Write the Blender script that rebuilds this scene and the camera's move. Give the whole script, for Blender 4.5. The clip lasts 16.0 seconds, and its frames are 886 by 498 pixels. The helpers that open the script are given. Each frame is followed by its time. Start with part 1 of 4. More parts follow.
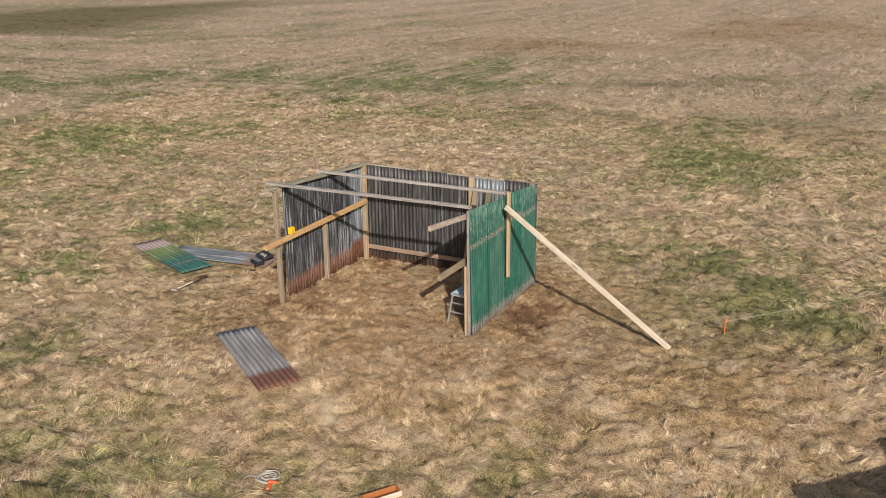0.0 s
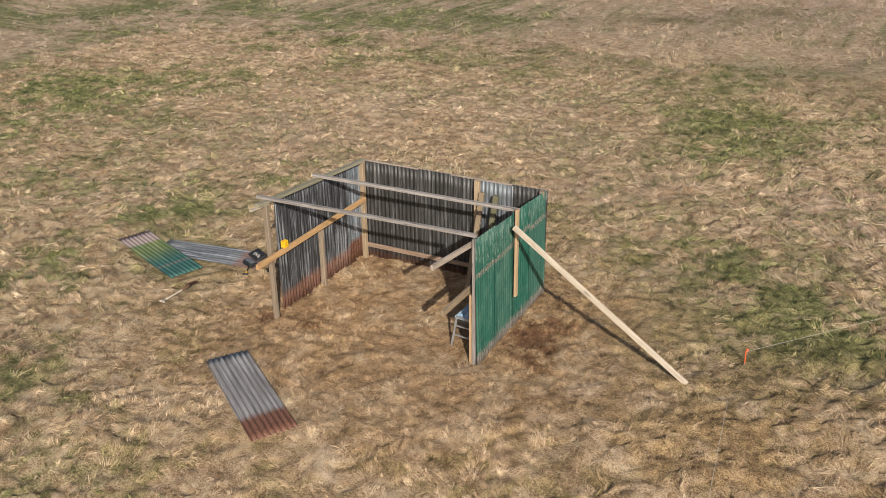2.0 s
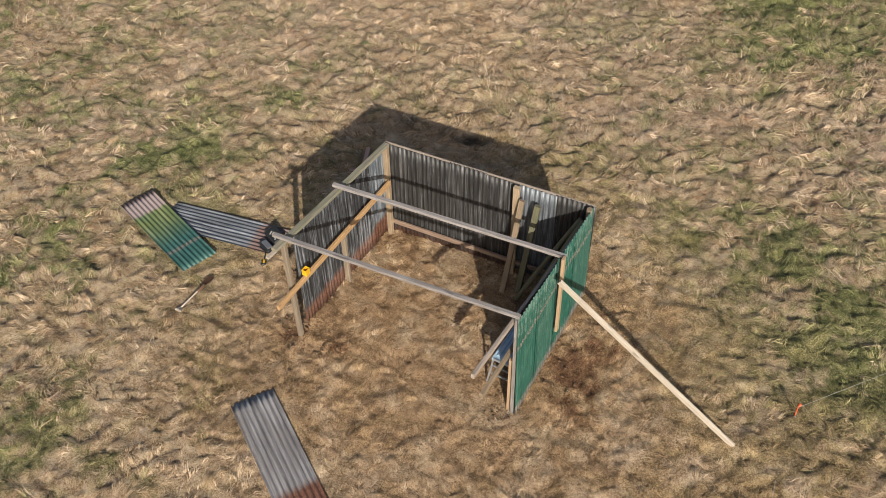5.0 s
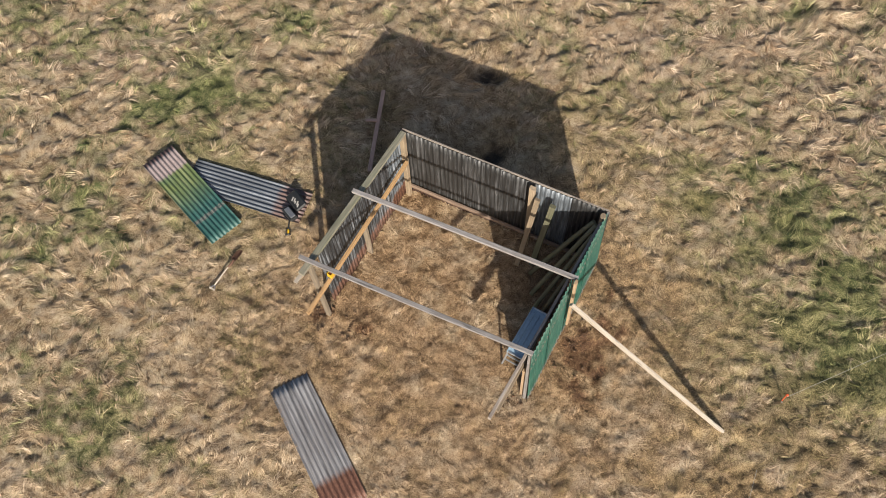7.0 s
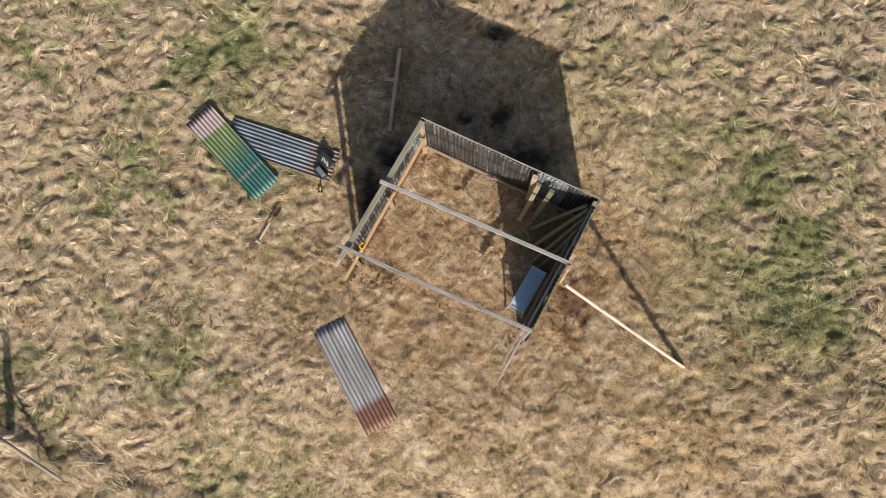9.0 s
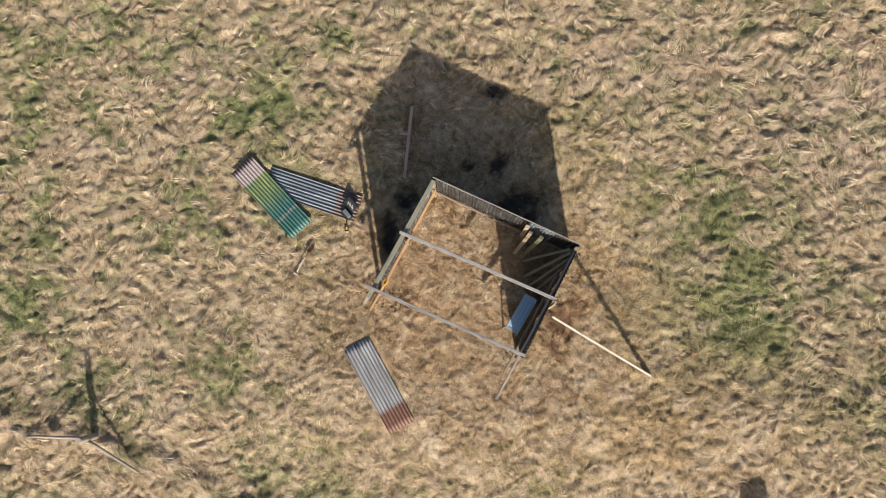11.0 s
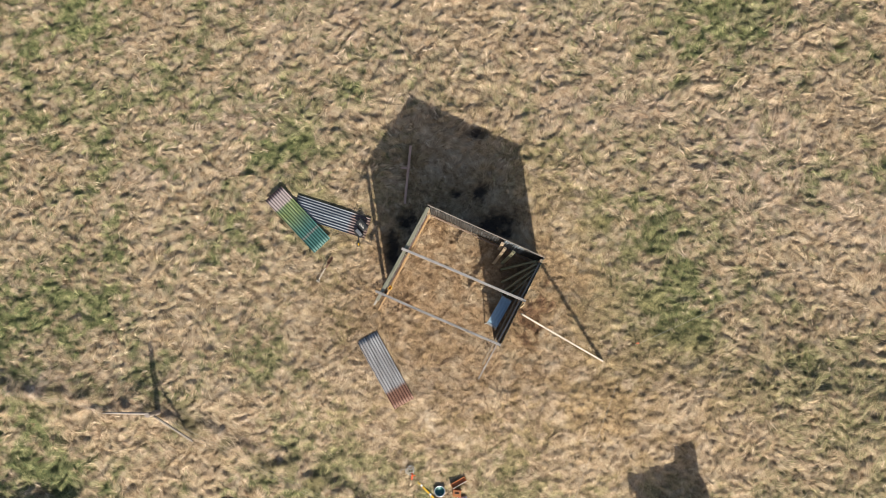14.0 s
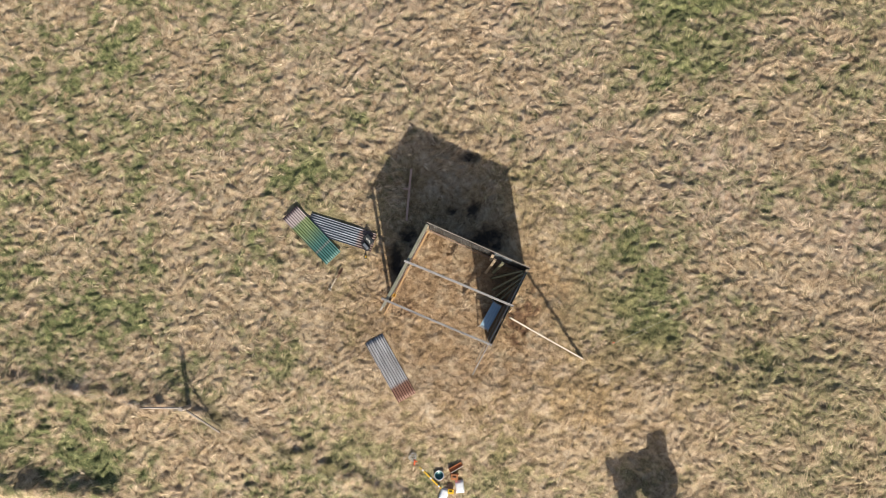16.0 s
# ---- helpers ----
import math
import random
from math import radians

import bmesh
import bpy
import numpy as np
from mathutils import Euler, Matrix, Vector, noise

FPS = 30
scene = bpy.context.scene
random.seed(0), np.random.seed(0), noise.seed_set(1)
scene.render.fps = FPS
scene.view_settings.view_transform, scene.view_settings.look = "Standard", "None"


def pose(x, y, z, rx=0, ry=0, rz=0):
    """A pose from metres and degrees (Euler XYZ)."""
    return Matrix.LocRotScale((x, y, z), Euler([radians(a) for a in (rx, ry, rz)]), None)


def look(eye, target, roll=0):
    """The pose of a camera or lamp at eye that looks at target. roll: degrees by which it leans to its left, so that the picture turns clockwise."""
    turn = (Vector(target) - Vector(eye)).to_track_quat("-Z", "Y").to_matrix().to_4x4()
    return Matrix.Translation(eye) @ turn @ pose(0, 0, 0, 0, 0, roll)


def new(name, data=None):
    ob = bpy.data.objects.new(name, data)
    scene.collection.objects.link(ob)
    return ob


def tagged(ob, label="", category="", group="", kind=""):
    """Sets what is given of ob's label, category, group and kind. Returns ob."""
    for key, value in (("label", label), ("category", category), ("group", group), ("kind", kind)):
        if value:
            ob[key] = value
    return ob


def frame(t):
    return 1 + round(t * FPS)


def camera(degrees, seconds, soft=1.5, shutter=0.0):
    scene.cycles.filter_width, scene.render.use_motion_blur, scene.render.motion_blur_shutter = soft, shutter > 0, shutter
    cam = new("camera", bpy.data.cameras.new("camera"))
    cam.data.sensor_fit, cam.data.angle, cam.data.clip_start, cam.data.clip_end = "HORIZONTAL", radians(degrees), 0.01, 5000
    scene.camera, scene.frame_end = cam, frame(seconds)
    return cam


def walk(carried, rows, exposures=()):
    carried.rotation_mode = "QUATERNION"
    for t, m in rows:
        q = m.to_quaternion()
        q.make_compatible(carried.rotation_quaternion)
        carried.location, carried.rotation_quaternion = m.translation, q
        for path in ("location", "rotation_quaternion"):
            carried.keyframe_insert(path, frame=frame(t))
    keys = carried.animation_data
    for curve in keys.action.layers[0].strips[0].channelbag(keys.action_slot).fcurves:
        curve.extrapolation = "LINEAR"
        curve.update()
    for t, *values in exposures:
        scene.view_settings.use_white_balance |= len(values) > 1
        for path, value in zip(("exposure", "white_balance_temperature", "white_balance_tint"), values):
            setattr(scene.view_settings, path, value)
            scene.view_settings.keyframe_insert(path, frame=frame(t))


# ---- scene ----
cam = camera(52.3, 16.0, soft=0.65)
PATH = [
    (0, (9.973, -11.991, 6.337), (9.058, -10.337, 5.682), -0.3),
    (0.5, (9.818, -11.753, 6.609), (8.909, -10.112, 5.917), -0.3),
    (1, (9.626, -11.38, 6.975), (8.721, -9.756, 6.237), -0.3),
    (1.5, (9.386, -10.938, 7.4), (8.491, -9.337, 6.602), -0.3),
    (2, (9.153, -10.486, 7.832), (8.272, -8.912, 6.968), -0.3),
    (2.5, (8.904, -10.02, 8.271), (8.041, -8.478, 7.335), -0.2),
    (3, (8.629, -9.515, 8.786), (7.781, -8.016, 7.769), -0.3),
    (3.5, (8.18, -9.015, 9.368), (7.366, -7.564, 8.257), -0.1),
    (4, (7.68, -8.368, 10.052), (6.901, -6.987, 8.833), -0.2),
    (6.5, (5.393, -4.663, 13.903), (4.849, -3.793, 12.186), -2.7),
    (7, (4.951, -3.862, 14.75), (4.482, -3.139, 12.945), -3.8),
    (7.5, (4.362, -3.109, 15.679), (3.993, -2.538, 13.798), -3.8),
    (8, (3.908, -2.369, 16.629), (3.613, -1.932, 14.7), -4.8),
    (8.5, (3.45, -1.708, 17.579), (3.217, -1.381, 15.619), -6.2),
    (9, (3.09, -1.173, 18.487), (2.903, -0.929, 16.511), -8.3),
    (11.5, (1.934, 0.317, 23.304), (1.832, 0.442, 21.311), -10.6),
    (12, (2.003, 0.248, 24.224), (1.893, 0.379, 22.231), -11.2),
    (12.5, (1.988, 0.255, 25.115), (1.884, 0.382, 23.122), -10.6),
    (13, (1.982, 0.229, 26.007), (1.887, 0.355, 24.013), -8.4),
    (13.5, (2.228, 0.218, 26.909), (2.123, 0.346, 24.916), -11.0),
    (14, (2.169, 0.311, 27.826), (2.074, 0.437, 25.832), -8.7),
    (14.5, (2.205, 0.315, 28.759), (2.111, 0.444, 26.766), -7.6),
    (15, (2.211, 0.371, 29.637), (2.116, 0.502, 27.644), -7.6),
    (15.5, (2.282, 0.334, 30.493), (2.184, 0.468, 28.5), -8.2),
    (16, (2.243, 0.335, 31.394), (2.147, 0.47, 29.401), -7.5),
]
walk(cam, [(t, look(eye, target, roll)) for t, eye, target, roll in PATH], exposures=[(0.0, 0.14, 6500, 10), (2.0, 0.08, 6500, 10), (4.0, 0.09, 6500, 10), (7.0, 0.33, 6380, 9), (9.0, 0.5, 6300, 8), (12.0, 0.56, 6250, 7), (16.0, 0.57, 6250, 7)])


# ---- light ----
SUN = Vector((1.16, -1.52, 1.0)).normalized()
world = bpy.data.worlds.new("world")
scene.world = world
world.use_nodes = True
sky = world.node_tree.nodes.new("ShaderNodeTexSky")
sky.sky_type = "NISHITA"
sky.sun_disc = False
sky.sun_elevation = math.asin(SUN.z)
sky.sun_rotation = math.atan2(SUN.x, SUN.y)
sky.dust_density = 3.0
sky.ozone_density = 0.7
background = world.node_tree.nodes["Background"]
background.inputs["Strength"].default_value = 0.08
world.node_tree.links.new(sky.outputs[0], background.inputs["Color"])
sun_data = bpy.data.lights.new("sun", "SUN")
sun_data.energy, sun_data.angle, sun_data.color = 4.85, radians(0.5), (1.0, 0.915, 0.79)
sun = new("sun", sun_data)
sun.matrix_basis = look(SUN * 60, (0, 0, 0))


# ---- materials ----
class Nodes:
    """A short way to write a material's nodes."""

    def __init__(self, name, rough=0.8, metal=0.0):
        self.mat = bpy.data.materials.new(name)
        self.mat.use_nodes = True
        self.tree = self.mat.node_tree
        self.bsdf = self.tree.nodes["Principled BSDF"]
        self.bsdf.inputs["Roughness"].default_value = rough
        self.bsdf.inputs["Metallic"].default_value = metal

    def put(self, socket, value):
        if isinstance(value, bpy.types.NodeSocket):
            self.tree.links.new(value, socket)
        elif isinstance(value, (tuple, list)) and len(value) == 3 and socket.type == "RGBA":
            socket.default_value = (*value, 1)
        else:
            socket.default_value = value

    def node(self, kind, **inputs):
        n = self.tree.nodes.new(kind)
        for key, value in inputs.items():
            self.put(n.inputs[key], value)
        return n

    def local(self, sx=1.0, sy=1.0, sz=1.0, shift=True):
        co = self.node("ShaderNodeTexCoord").outputs["Object"]
        m = self.node("ShaderNodeMapping", Vector=co, Scale=(sx, sy, sz))
        if shift:
            r = self.node("ShaderNodeObjectInfo").outputs["Random"]
            s = self.node("ShaderNodeVectorMath", Vector=(37.0, 91.0, 53.0))
            s.operation = "SCALE"
            self.put(s.inputs["Scale"], r)
            self.put(m.inputs["Location"], s.outputs[0])
        return m.outputs[0]

    def axis(self, which):
        co = self.node("ShaderNodeTexCoord").outputs["Object"]
        return self.node("ShaderNodeSeparateXYZ", Vector=co).outputs[which]

    def noise(self, vec, scale, detail=4.0, rough=0.6):
        n = self.node("ShaderNodeTexNoise", Vector=vec, Scale=scale, Detail=detail, Roughness=rough)
        return n.outputs["Fac"]

    def ramp(self, fac, *stops):
        n = self.node("ShaderNodeValToRGB", Fac=fac)
        e = n.color_ramp.elements
        while len(e) < len(stops):
            e.new(0.5)
        for el, (p, c) in zip(e, stops):
            el.position = p
            el.color = (*c, 1) if isinstance(c, tuple) else (c, c, c, 1)
        return n.outputs[0]

    def mix(self, fac, a, b, blend="MIX"):
        n = self.node("ShaderNodeMix")
        n.data_type, n.blend_type = "RGBA", blend
        self.put(n.inputs[0], fac)
        self.put(n.inputs[6], a)
        self.put(n.inputs[7], b)
        return n.outputs[2]

    def math(self, op, a, b=0.0, clamp=False):
        n = self.node("ShaderNodeMath")
        n.operation, n.use_clamp = op, clamp
        self.put(n.inputs[0], a)
        self.put(n.inputs[1], b)
        return n.outputs[0]

    def random(self):
        return self.node("ShaderNodeObjectInfo").outputs["Random"]

    def attr(self, name):
        n = self.tree.nodes.new("ShaderNodeAttribute")
        n.attribute_name = name
        return n.outputs["Fac"]

    def done(self, colour, rough=None, bump=None, strength=0.3, distance=0.01, metal=None):
        self.put(self.bsdf.inputs["Base Color"], colour)
        if rough is not None:
            self.put(self.bsdf.inputs["Roughness"], rough)
        if metal is not None:
            self.put(self.bsdf.inputs["Metallic"], metal)
        if bump is not None:
            b = self.node("ShaderNodeBump", Height=bump, Strength=strength, Distance=distance)
            self.put(self.bsdf.inputs["Normal"], b.outputs[0])
        return self.mat


def wood(name, dark, light, stain, knots=0.25):
    """Sawn timber, the grain along the piece's own x."""
    n = Nodes(name, 0.75)
    grain = n.noise(n.local(1.2, 22, 22), 2.2, 6, 0.65)
    blot = n.noise(n.local(1, 3, 3), 2.5, 3)
    fine = n.noise(n.local(3, 90, 90), 3, 3)
    c = n.ramp(grain, (0.3, dark), (0.7, light))
    c = n.mix(n.ramp(blot, (0.42, 0.0), (0.72, 0.75)), c, stain)
    k = n.noise(n.local(2.2, 9, 9), 1.6, 1)
    c = n.mix(n.ramp(k, (0.68, 0.0), (0.76, knots)), c, tuple(v * 0.35 for v in dark))
    v = n.math("ADD", n.math("MULTIPLY", n.random(), 0.5), 0.72)
    c = n.mix(1.0, c, n.node("ShaderNodeCombineXYZ", X=v, Y=v, Z=v).outputs[0], "MULTIPLY")
    return n.done(c, n.ramp(grain, (0.2, 0.65), (0.8, 0.85)), n.math("ADD", grain, fine), 0.35, 0.004)


def sheet_metal(name, dark, mid, light, rust_top, rust_amount=1.0, rough=0.5, metal=0.35, patina=(0.1, 0.1, 0.1), rusty=1.0):
    """Weathered galvanised sheet: streaks along its own z, rust towards its foot."""
    n = Nodes(name)
    streak = n.noise(n.local(16, 16, 0.7), 1.6, 5, 0.7)
    broad = n.noise(n.local(2.2, 2.2, 0.8), 1.5, 3)
    speck = n.noise(n.local(30, 30, 12), 2.0, 4)
    c = n.ramp(streak, (0.36, dark), (0.5, mid), (0.66, light))
    c = n.mix(n.ramp(broad, (0.4, 0.0), (0.65, 0.8)), c, n.mix(streak, patina, mid))
    white = n.ramp(n.noise(n.local(26, 26, 2.2), 1.1, 5, 0.8), (0.6, 0.0), (0.72, 0.6))
    c = n.mix(white, c, (0.42, 0.43, 0.45))
    edge = n.math("ADD", n.axis(2), n.math("MULTIPLY", n.noise(n.local(3, 3, 2.0), 2, 5, 0.7), -0.2))
    edge = n.math("ADD", edge, n.math("MULTIPLY", n.noise(n.local(13, 13, 1.2), 2, 5, 0.75), -0.3))
    edge = n.math("ADD", edge, n.math("MULTIPLY", n.random(), 0.08))
    # rust climbs to about rust_top over the foot
    r = n.math("MULTIPLY", n.math("SUBTRACT", rust_top - 0.2, edge), 8.0, True)
    rustc = n.ramp(speck, *[(at, tuple(rusty * q for q in col)) for at, col in ((0.25, (0.045, 0.022, 0.016)), (0.55, (0.12, 0.055, 0.036)), (0.8, (0.24, 0.13, 0.09)))])
    c = n.mix(n.math("MULTIPLY", r, rust_amount), c, rustc)
    spots = n.ramp(n.noise(n.local(5, 5, 3), 2.2, 5, 0.75), (0.66, 0.0), (0.76, 0.55))
    c = n.mix(spots, c, (0.1, 0.045, 0.03))
    m = n.math("MULTIPLY", n.math("SUBTRACT", 1.0, r, True), metal)
    return n.done(c, n.math("ADD", n.math("MULTIPLY", speck, 0.3), rough - 0.1), speck, 0.12, 0.003, m)


def painted_sheet(name, greens, bare_top, band_at, moss=None, pale_end=None):
    """Green-painted sheet, worn through along a nail line and at its foot."""
    n = Nodes(name)
    z = n.axis(2)
    streak = n.noise(n.local(14, 14, 0.8), 1.5, 5, 0.7)
    broad = n.noise(n.local(1.6, 1.6, 1.2), 1.6, 3)
    speck = n.noise(n.local(26, 26, 16), 2.2, 5, 0.75)
    c = n.ramp(streak, (0.3, greens[0]), (0.55, greens[1]), (0.8, greens[2]))
    c = n.mix(n.math("MULTIPLY", n.random(), 0.35), c, tuple(v * 0.7 for v in greens[0]))
    c = n.mix(n.ramp(broad, (0.5, 0.0), (0.75, 0.35)), c, (0.1, 0.2, 0.15))
    c = n.mix(n.ramp(n.random(), (0.3, 0.0), (0.9, 0.3)), c, n.ramp(streak, (0.3, (0.05, 0.11, 0.09)), (0.7, (0.14, 0.22, 0.19))))
    high = n.math("MULTIPLY", n.math("SUBTRACT", z, 1.3), 0.12, True)
    worn = n.math("ADD", n.noise(n.local(12, 12, 3), 2, 6, 0.82), high)
    worn = n.ramp(worn, (0.56, 0.0), (0.68, 0.6))
    c = n.mix(worn, c, (0.2, 0.27, 0.23))
    if moss:
        far = n.math("MULTIPLY", n.math("SUBTRACT", z, moss), 1.6, True)
        yellow = n.ramp(streak, (0.25, (0.055, 0.08, 0.028)), (0.5, (0.14, 0.175, 0.06)), (0.75, (0.3, 0.31, 0.15)))
        c = n.mix(n.math("MULTIPLY", far, n.ramp(broad, (0.3, 0.55), (0.6, 1.0))), c, yellow)
    # the worn band, wandering by a few centimetres
    off = n.math("ADD", z, n.math("MULTIPLY", n.noise(n.local(7, 7, 1), 1.5, 4), 0.1))
    off = n.math("ADD", off, n.math("MULTIPLY", n.random(), 0.12))
    d = n.math("ABSOLUTE", n.math("SUBTRACT", off, band_at + 0.11))
    band = n.math("MULTIPLY", n.math("SUBTRACT", 0.055, d), 40.0, True)
    band = n.math("MULTIPLY", band, n.ramp(speck, (0.42, 0.0), (0.56, 0.9)))
    c = n.mix(band, c, n.ramp(speck, (0.4, (0.13, 0.075, 0.055)), (0.7, (0.34, 0.3, 0.28))))
    low = n.math("ADD", z, n.math("MULTIPLY", n.noise(n.local(9, 9, 3), 2, 7, 0.85), -0.85))
    foot = n.math("MULTIPLY", n.math("SUBTRACT", bare_top - 0.44, low), 9.0, True)
    bare = n.ramp(speck, (0.3, (0.13, 0.1, 0.09)), (0.6, (0.33, 0.31, 0.3)))
    c = n.mix(n.math("MULTIPLY", foot, 0.9), c, bare)
    if pale_end:
        e = n.math("ADD", z, n.math("MULTIPLY", n.noise(n.local(5, 5, 2), 2, 4, 0.7), 0.25))
        e = n.math("MULTIPLY", n.math("SUBTRACT", e, pale_end + 0.12), 14.0, True)
        c = n.mix(e, c, n.ramp(speck, (0.3, (0.18, 0.12, 0.115)), (0.6, (0.4, 0.33, 0.32))))
        e = n.math("MULTIPLY", n.math("SUBTRACT", z, pale_end + 0.42), 14.0, True)
        c = n.mix(e, c, (0.2, 0.12, 0.1))
    return n.done(c, n.math("ADD", n.math("MULTIPLY", speck, 0.25), 0.42), speck, 0.15, 0.003)


def plain(name, colour, rough=0.5, metal=0.0, wear=0.25, scale=18):
    n = Nodes(name, rough, metal)
    s = n.noise(n.local(), scale, 5, 0.7)
    c = n.mix(n.ramp(s, (0.45, 0.0), (0.75, wear)), colour, tuple(min(0.8, v * 0.45 + 0.03) for v in colour))
    return n.done(c, n.math("ADD", n.math("MULTIPLY", s, 0.3), rough - 0.15), s, 0.1, 0.003)


def grass(name, rough, lift, blades):
    """Dry meadow: straw and green by the patches stored on the mesh."""
    n = Nodes(name, rough)
    co = n.node("ShaderNodeTexCoord").outputs["Object"]
    curl = n.node("ShaderNodeTexNoise", Vector=co, Scale=11.0, Detail=7.0, Roughness=0.72, Distortion=2.6)
    fine = curl.outputs["Fac"]
    mid = n.noise(co, 2.3, 5, 0.65)
    if blades:
        pick = n.node("ShaderNodeNewGeometry").outputs["Random Per Island"]
        pick = n.math("ADD", n.math("MULTIPLY", pick, 0.16), n.math("MULTIPLY", n.attr("tone"), 0.84))
    else:
        pick = n.math("ADD", n.math("MULTIPLY", fine, 0.45), n.math("MULTIPLY", n.noise(co, 5.5, 3, 0.6), 0.3))
        pick = n.math("ADD", pick, n.math("MULTIPLY", n.noise(co, 1.3, 5, 0.7), 0.25))
        pick = n.math("ADD", n.math("MULTIPLY", pick, 0.6), n.math("MULTIPLY", n.noise(co, 48, 4, 0.75), 0.4))
        pick = n.ramp(pick, (0.44, 0.0), (0.585, 1.0))

    def scale(k, a, b, c):
        return tuple(min(0.85, q * k) for q in (a, b, c))

    straw = n.ramp(pick, (0.05, scale(lift, 0.15, 0.09, 0.04)), (0.42, scale(lift, 0.475, 0.345, 0.2)), (0.92, scale(lift, 0.72, 0.58, 0.4)))
    rosy = n.ramp(pick, (0.05, scale(lift, 0.33, 0.21, 0.13)), (0.95, scale(lift, 0.75, 0.6, 0.475)))
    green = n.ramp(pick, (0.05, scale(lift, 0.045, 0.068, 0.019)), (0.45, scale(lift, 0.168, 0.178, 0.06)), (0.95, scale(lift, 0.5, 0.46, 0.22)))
    soil = n.ramp(pick, (0.0, (0.11, 0.062, 0.031)), (0.5, (0.36, 0.215, 0.105)), (1.0, (0.68, 0.46, 0.25)))
    moor = n.ramp(pick, (0.0, (0.07, 0.058, 0.024)), (0.6, (0.16, 0.13, 0.055)), (1.0, (0.27, 0.21, 0.1)))
    c = n.mix(n.ramp(mid, (0.35, 0.0), (0.7, 0.5)), straw, rosy)
    c = n.mix(n.attr("rosy"), c, rosy)
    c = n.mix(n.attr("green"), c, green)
    c = n.mix(n.attr("soil"), c, soil)
    dug = n.ramp(pick, (0.1, (0.05, 0.023, 0.012)), (0.6, (0.17, 0.08, 0.04)), (1.0, (0.4, 0.24, 0.12)))
    c = n.mix(n.ramp(n.attr("soil"), (0.7, 0.0), (1.0, 0.85)), c, dug)
    c = n.mix(n.attr("moor"), c, moor)
    c = n.mix(n.attr("black_ground"), c, n.ramp(pick, (0.2, (0.012, 0.009, 0.007)), (0.8, (0.05, 0.036, 0.025))))
    return n.done(c, None, None if blades else fine, 0.6, 0.04)


M_NEW = wood("new_timber", (0.36, 0.24, 0.14), (0.54, 0.4, 0.26), (0.38, 0.26, 0.16), 0.5)
M_ORANGE = wood("orange_timber", (0.29, 0.17, 0.08), (0.5, 0.32, 0.155), (0.32, 0.2, 0.1), 0.6)
M_POST = wood("post_timber", (0.26, 0.19, 0.125), (0.44, 0.34, 0.23), (0.23, 0.175, 0.115), 0.5)
M_SILVER = wood("silver_timber", (0.15, 0.133, 0.126), (0.47, 0.437, 0.425), (0.3, 0.27, 0.25), 0.5)
M_PINK = wood("pinkish_board", (0.32, 0.19, 0.14), (0.52, 0.36, 0.29), (0.34, 0.21, 0.17))
M_RAIL = wood("brown_rail", (0.2, 0.14, 0.1), (0.36, 0.26, 0.2), (0.22, 0.15, 0.11))
M_GREY = wood("weathered_timber", (0.17, 0.135, 0.11), (0.42, 0.36, 0.31), (0.25, 0.2, 0.17))
M_OLD = wood("old_post", (0.14, 0.11, 0.082), (0.31, 0.25, 0.185), (0.2, 0.165, 0.12), 0.5)
M_MOSS = wood("mossy_timber", (0.19, 0.17, 0.12), (0.4, 0.37, 0.29), (0.23, 0.235, 0.15))
M_PALE = wood("pale_timber", (0.47, 0.4, 0.32), (0.72, 0.64, 0.54), (0.44, 0.37, 0.3), 0.6)
M_POLE = wood("treated_pole", (0.1, 0.095, 0.06), (0.2, 0.185, 0.115), (0.13, 0.135, 0.075))
M_LEFT = sheet_metal("zinc_blue_streaked", (0.014, 0.015, 0.017), (0.06, 0.064, 0.073), (0.4, 0.43, 0.48), 0.4, 0.8, patina=(0.03, 0.031, 0.033), rusty=1.5)
M_BACK = sheet_metal("zinc_tarred", (0.018, 0.018, 0.018), (0.048, 0.048, 0.049), (0.15, 0.15, 0.155), 0.16, 0.8, patina=(0.022, 0.02, 0.019))
M_ZINC = sheet_metal("zinc_blue", (0.05, 0.06, 0.07), (0.15, 0.17, 0.195), (0.36, 0.4, 0.44), -0.2, patina=(0.05, 0.05, 0.052))
M_BLUISH = sheet_metal("zinc_blue_rusty", (0.07, 0.085, 0.1), (0.18, 0.21, 0.245), (0.4, 0.44, 0.5), 0.5, patina=(0.06, 0.06, 0.065))
M_LOOSE = sheet_metal("zinc_pale", (0.13, 0.123, 0.126), (0.3, 0.289, 0.295), (0.52, 0.508, 0.52), 0.6, patina=(0.2, 0.17, 0.165), metal=0.25, rusty=1.35)
M_LOOSE2 = sheet_metal("zinc_dull", (0.04, 0.045, 0.055), (0.15, 0.165, 0.19), (0.38, 0.41, 0.45), 0.62, 0.7, patina=(0.09, 0.095, 0.105), metal=0.25, rusty=1.3)
# bare backs of the green sheets, near-black to deepen the shade inside
M_INNER_SHADE = sheet_metal("bare_back_in_shade", (0.008, 0.009, 0.009), (0.018, 0.021, 0.02), (0.055, 0.062, 0.06), 0.3, patina=(0.02, 0.021, 0.02), metal=0.2)
GREENS = ((0.006, 0.055, 0.042), (0.012, 0.098, 0.072), (0.035, 0.155, 0.12))
M_GREEN = painted_sheet("green_painted_sheet", GREENS, 0.25, 1.56)
M_GREEN2 = painted_sheet("mossy_painted_sheet", ((0.015, 0.06, 0.052), (0.035, 0.11, 0.1), (0.11, 0.185, 0.17)), 0.0, 0.5, 0.75, 1.7)
M_BLUE = plain("blue_paint", (0.42, 0.57, 0.7), 0.35, 0.2, 0.5)
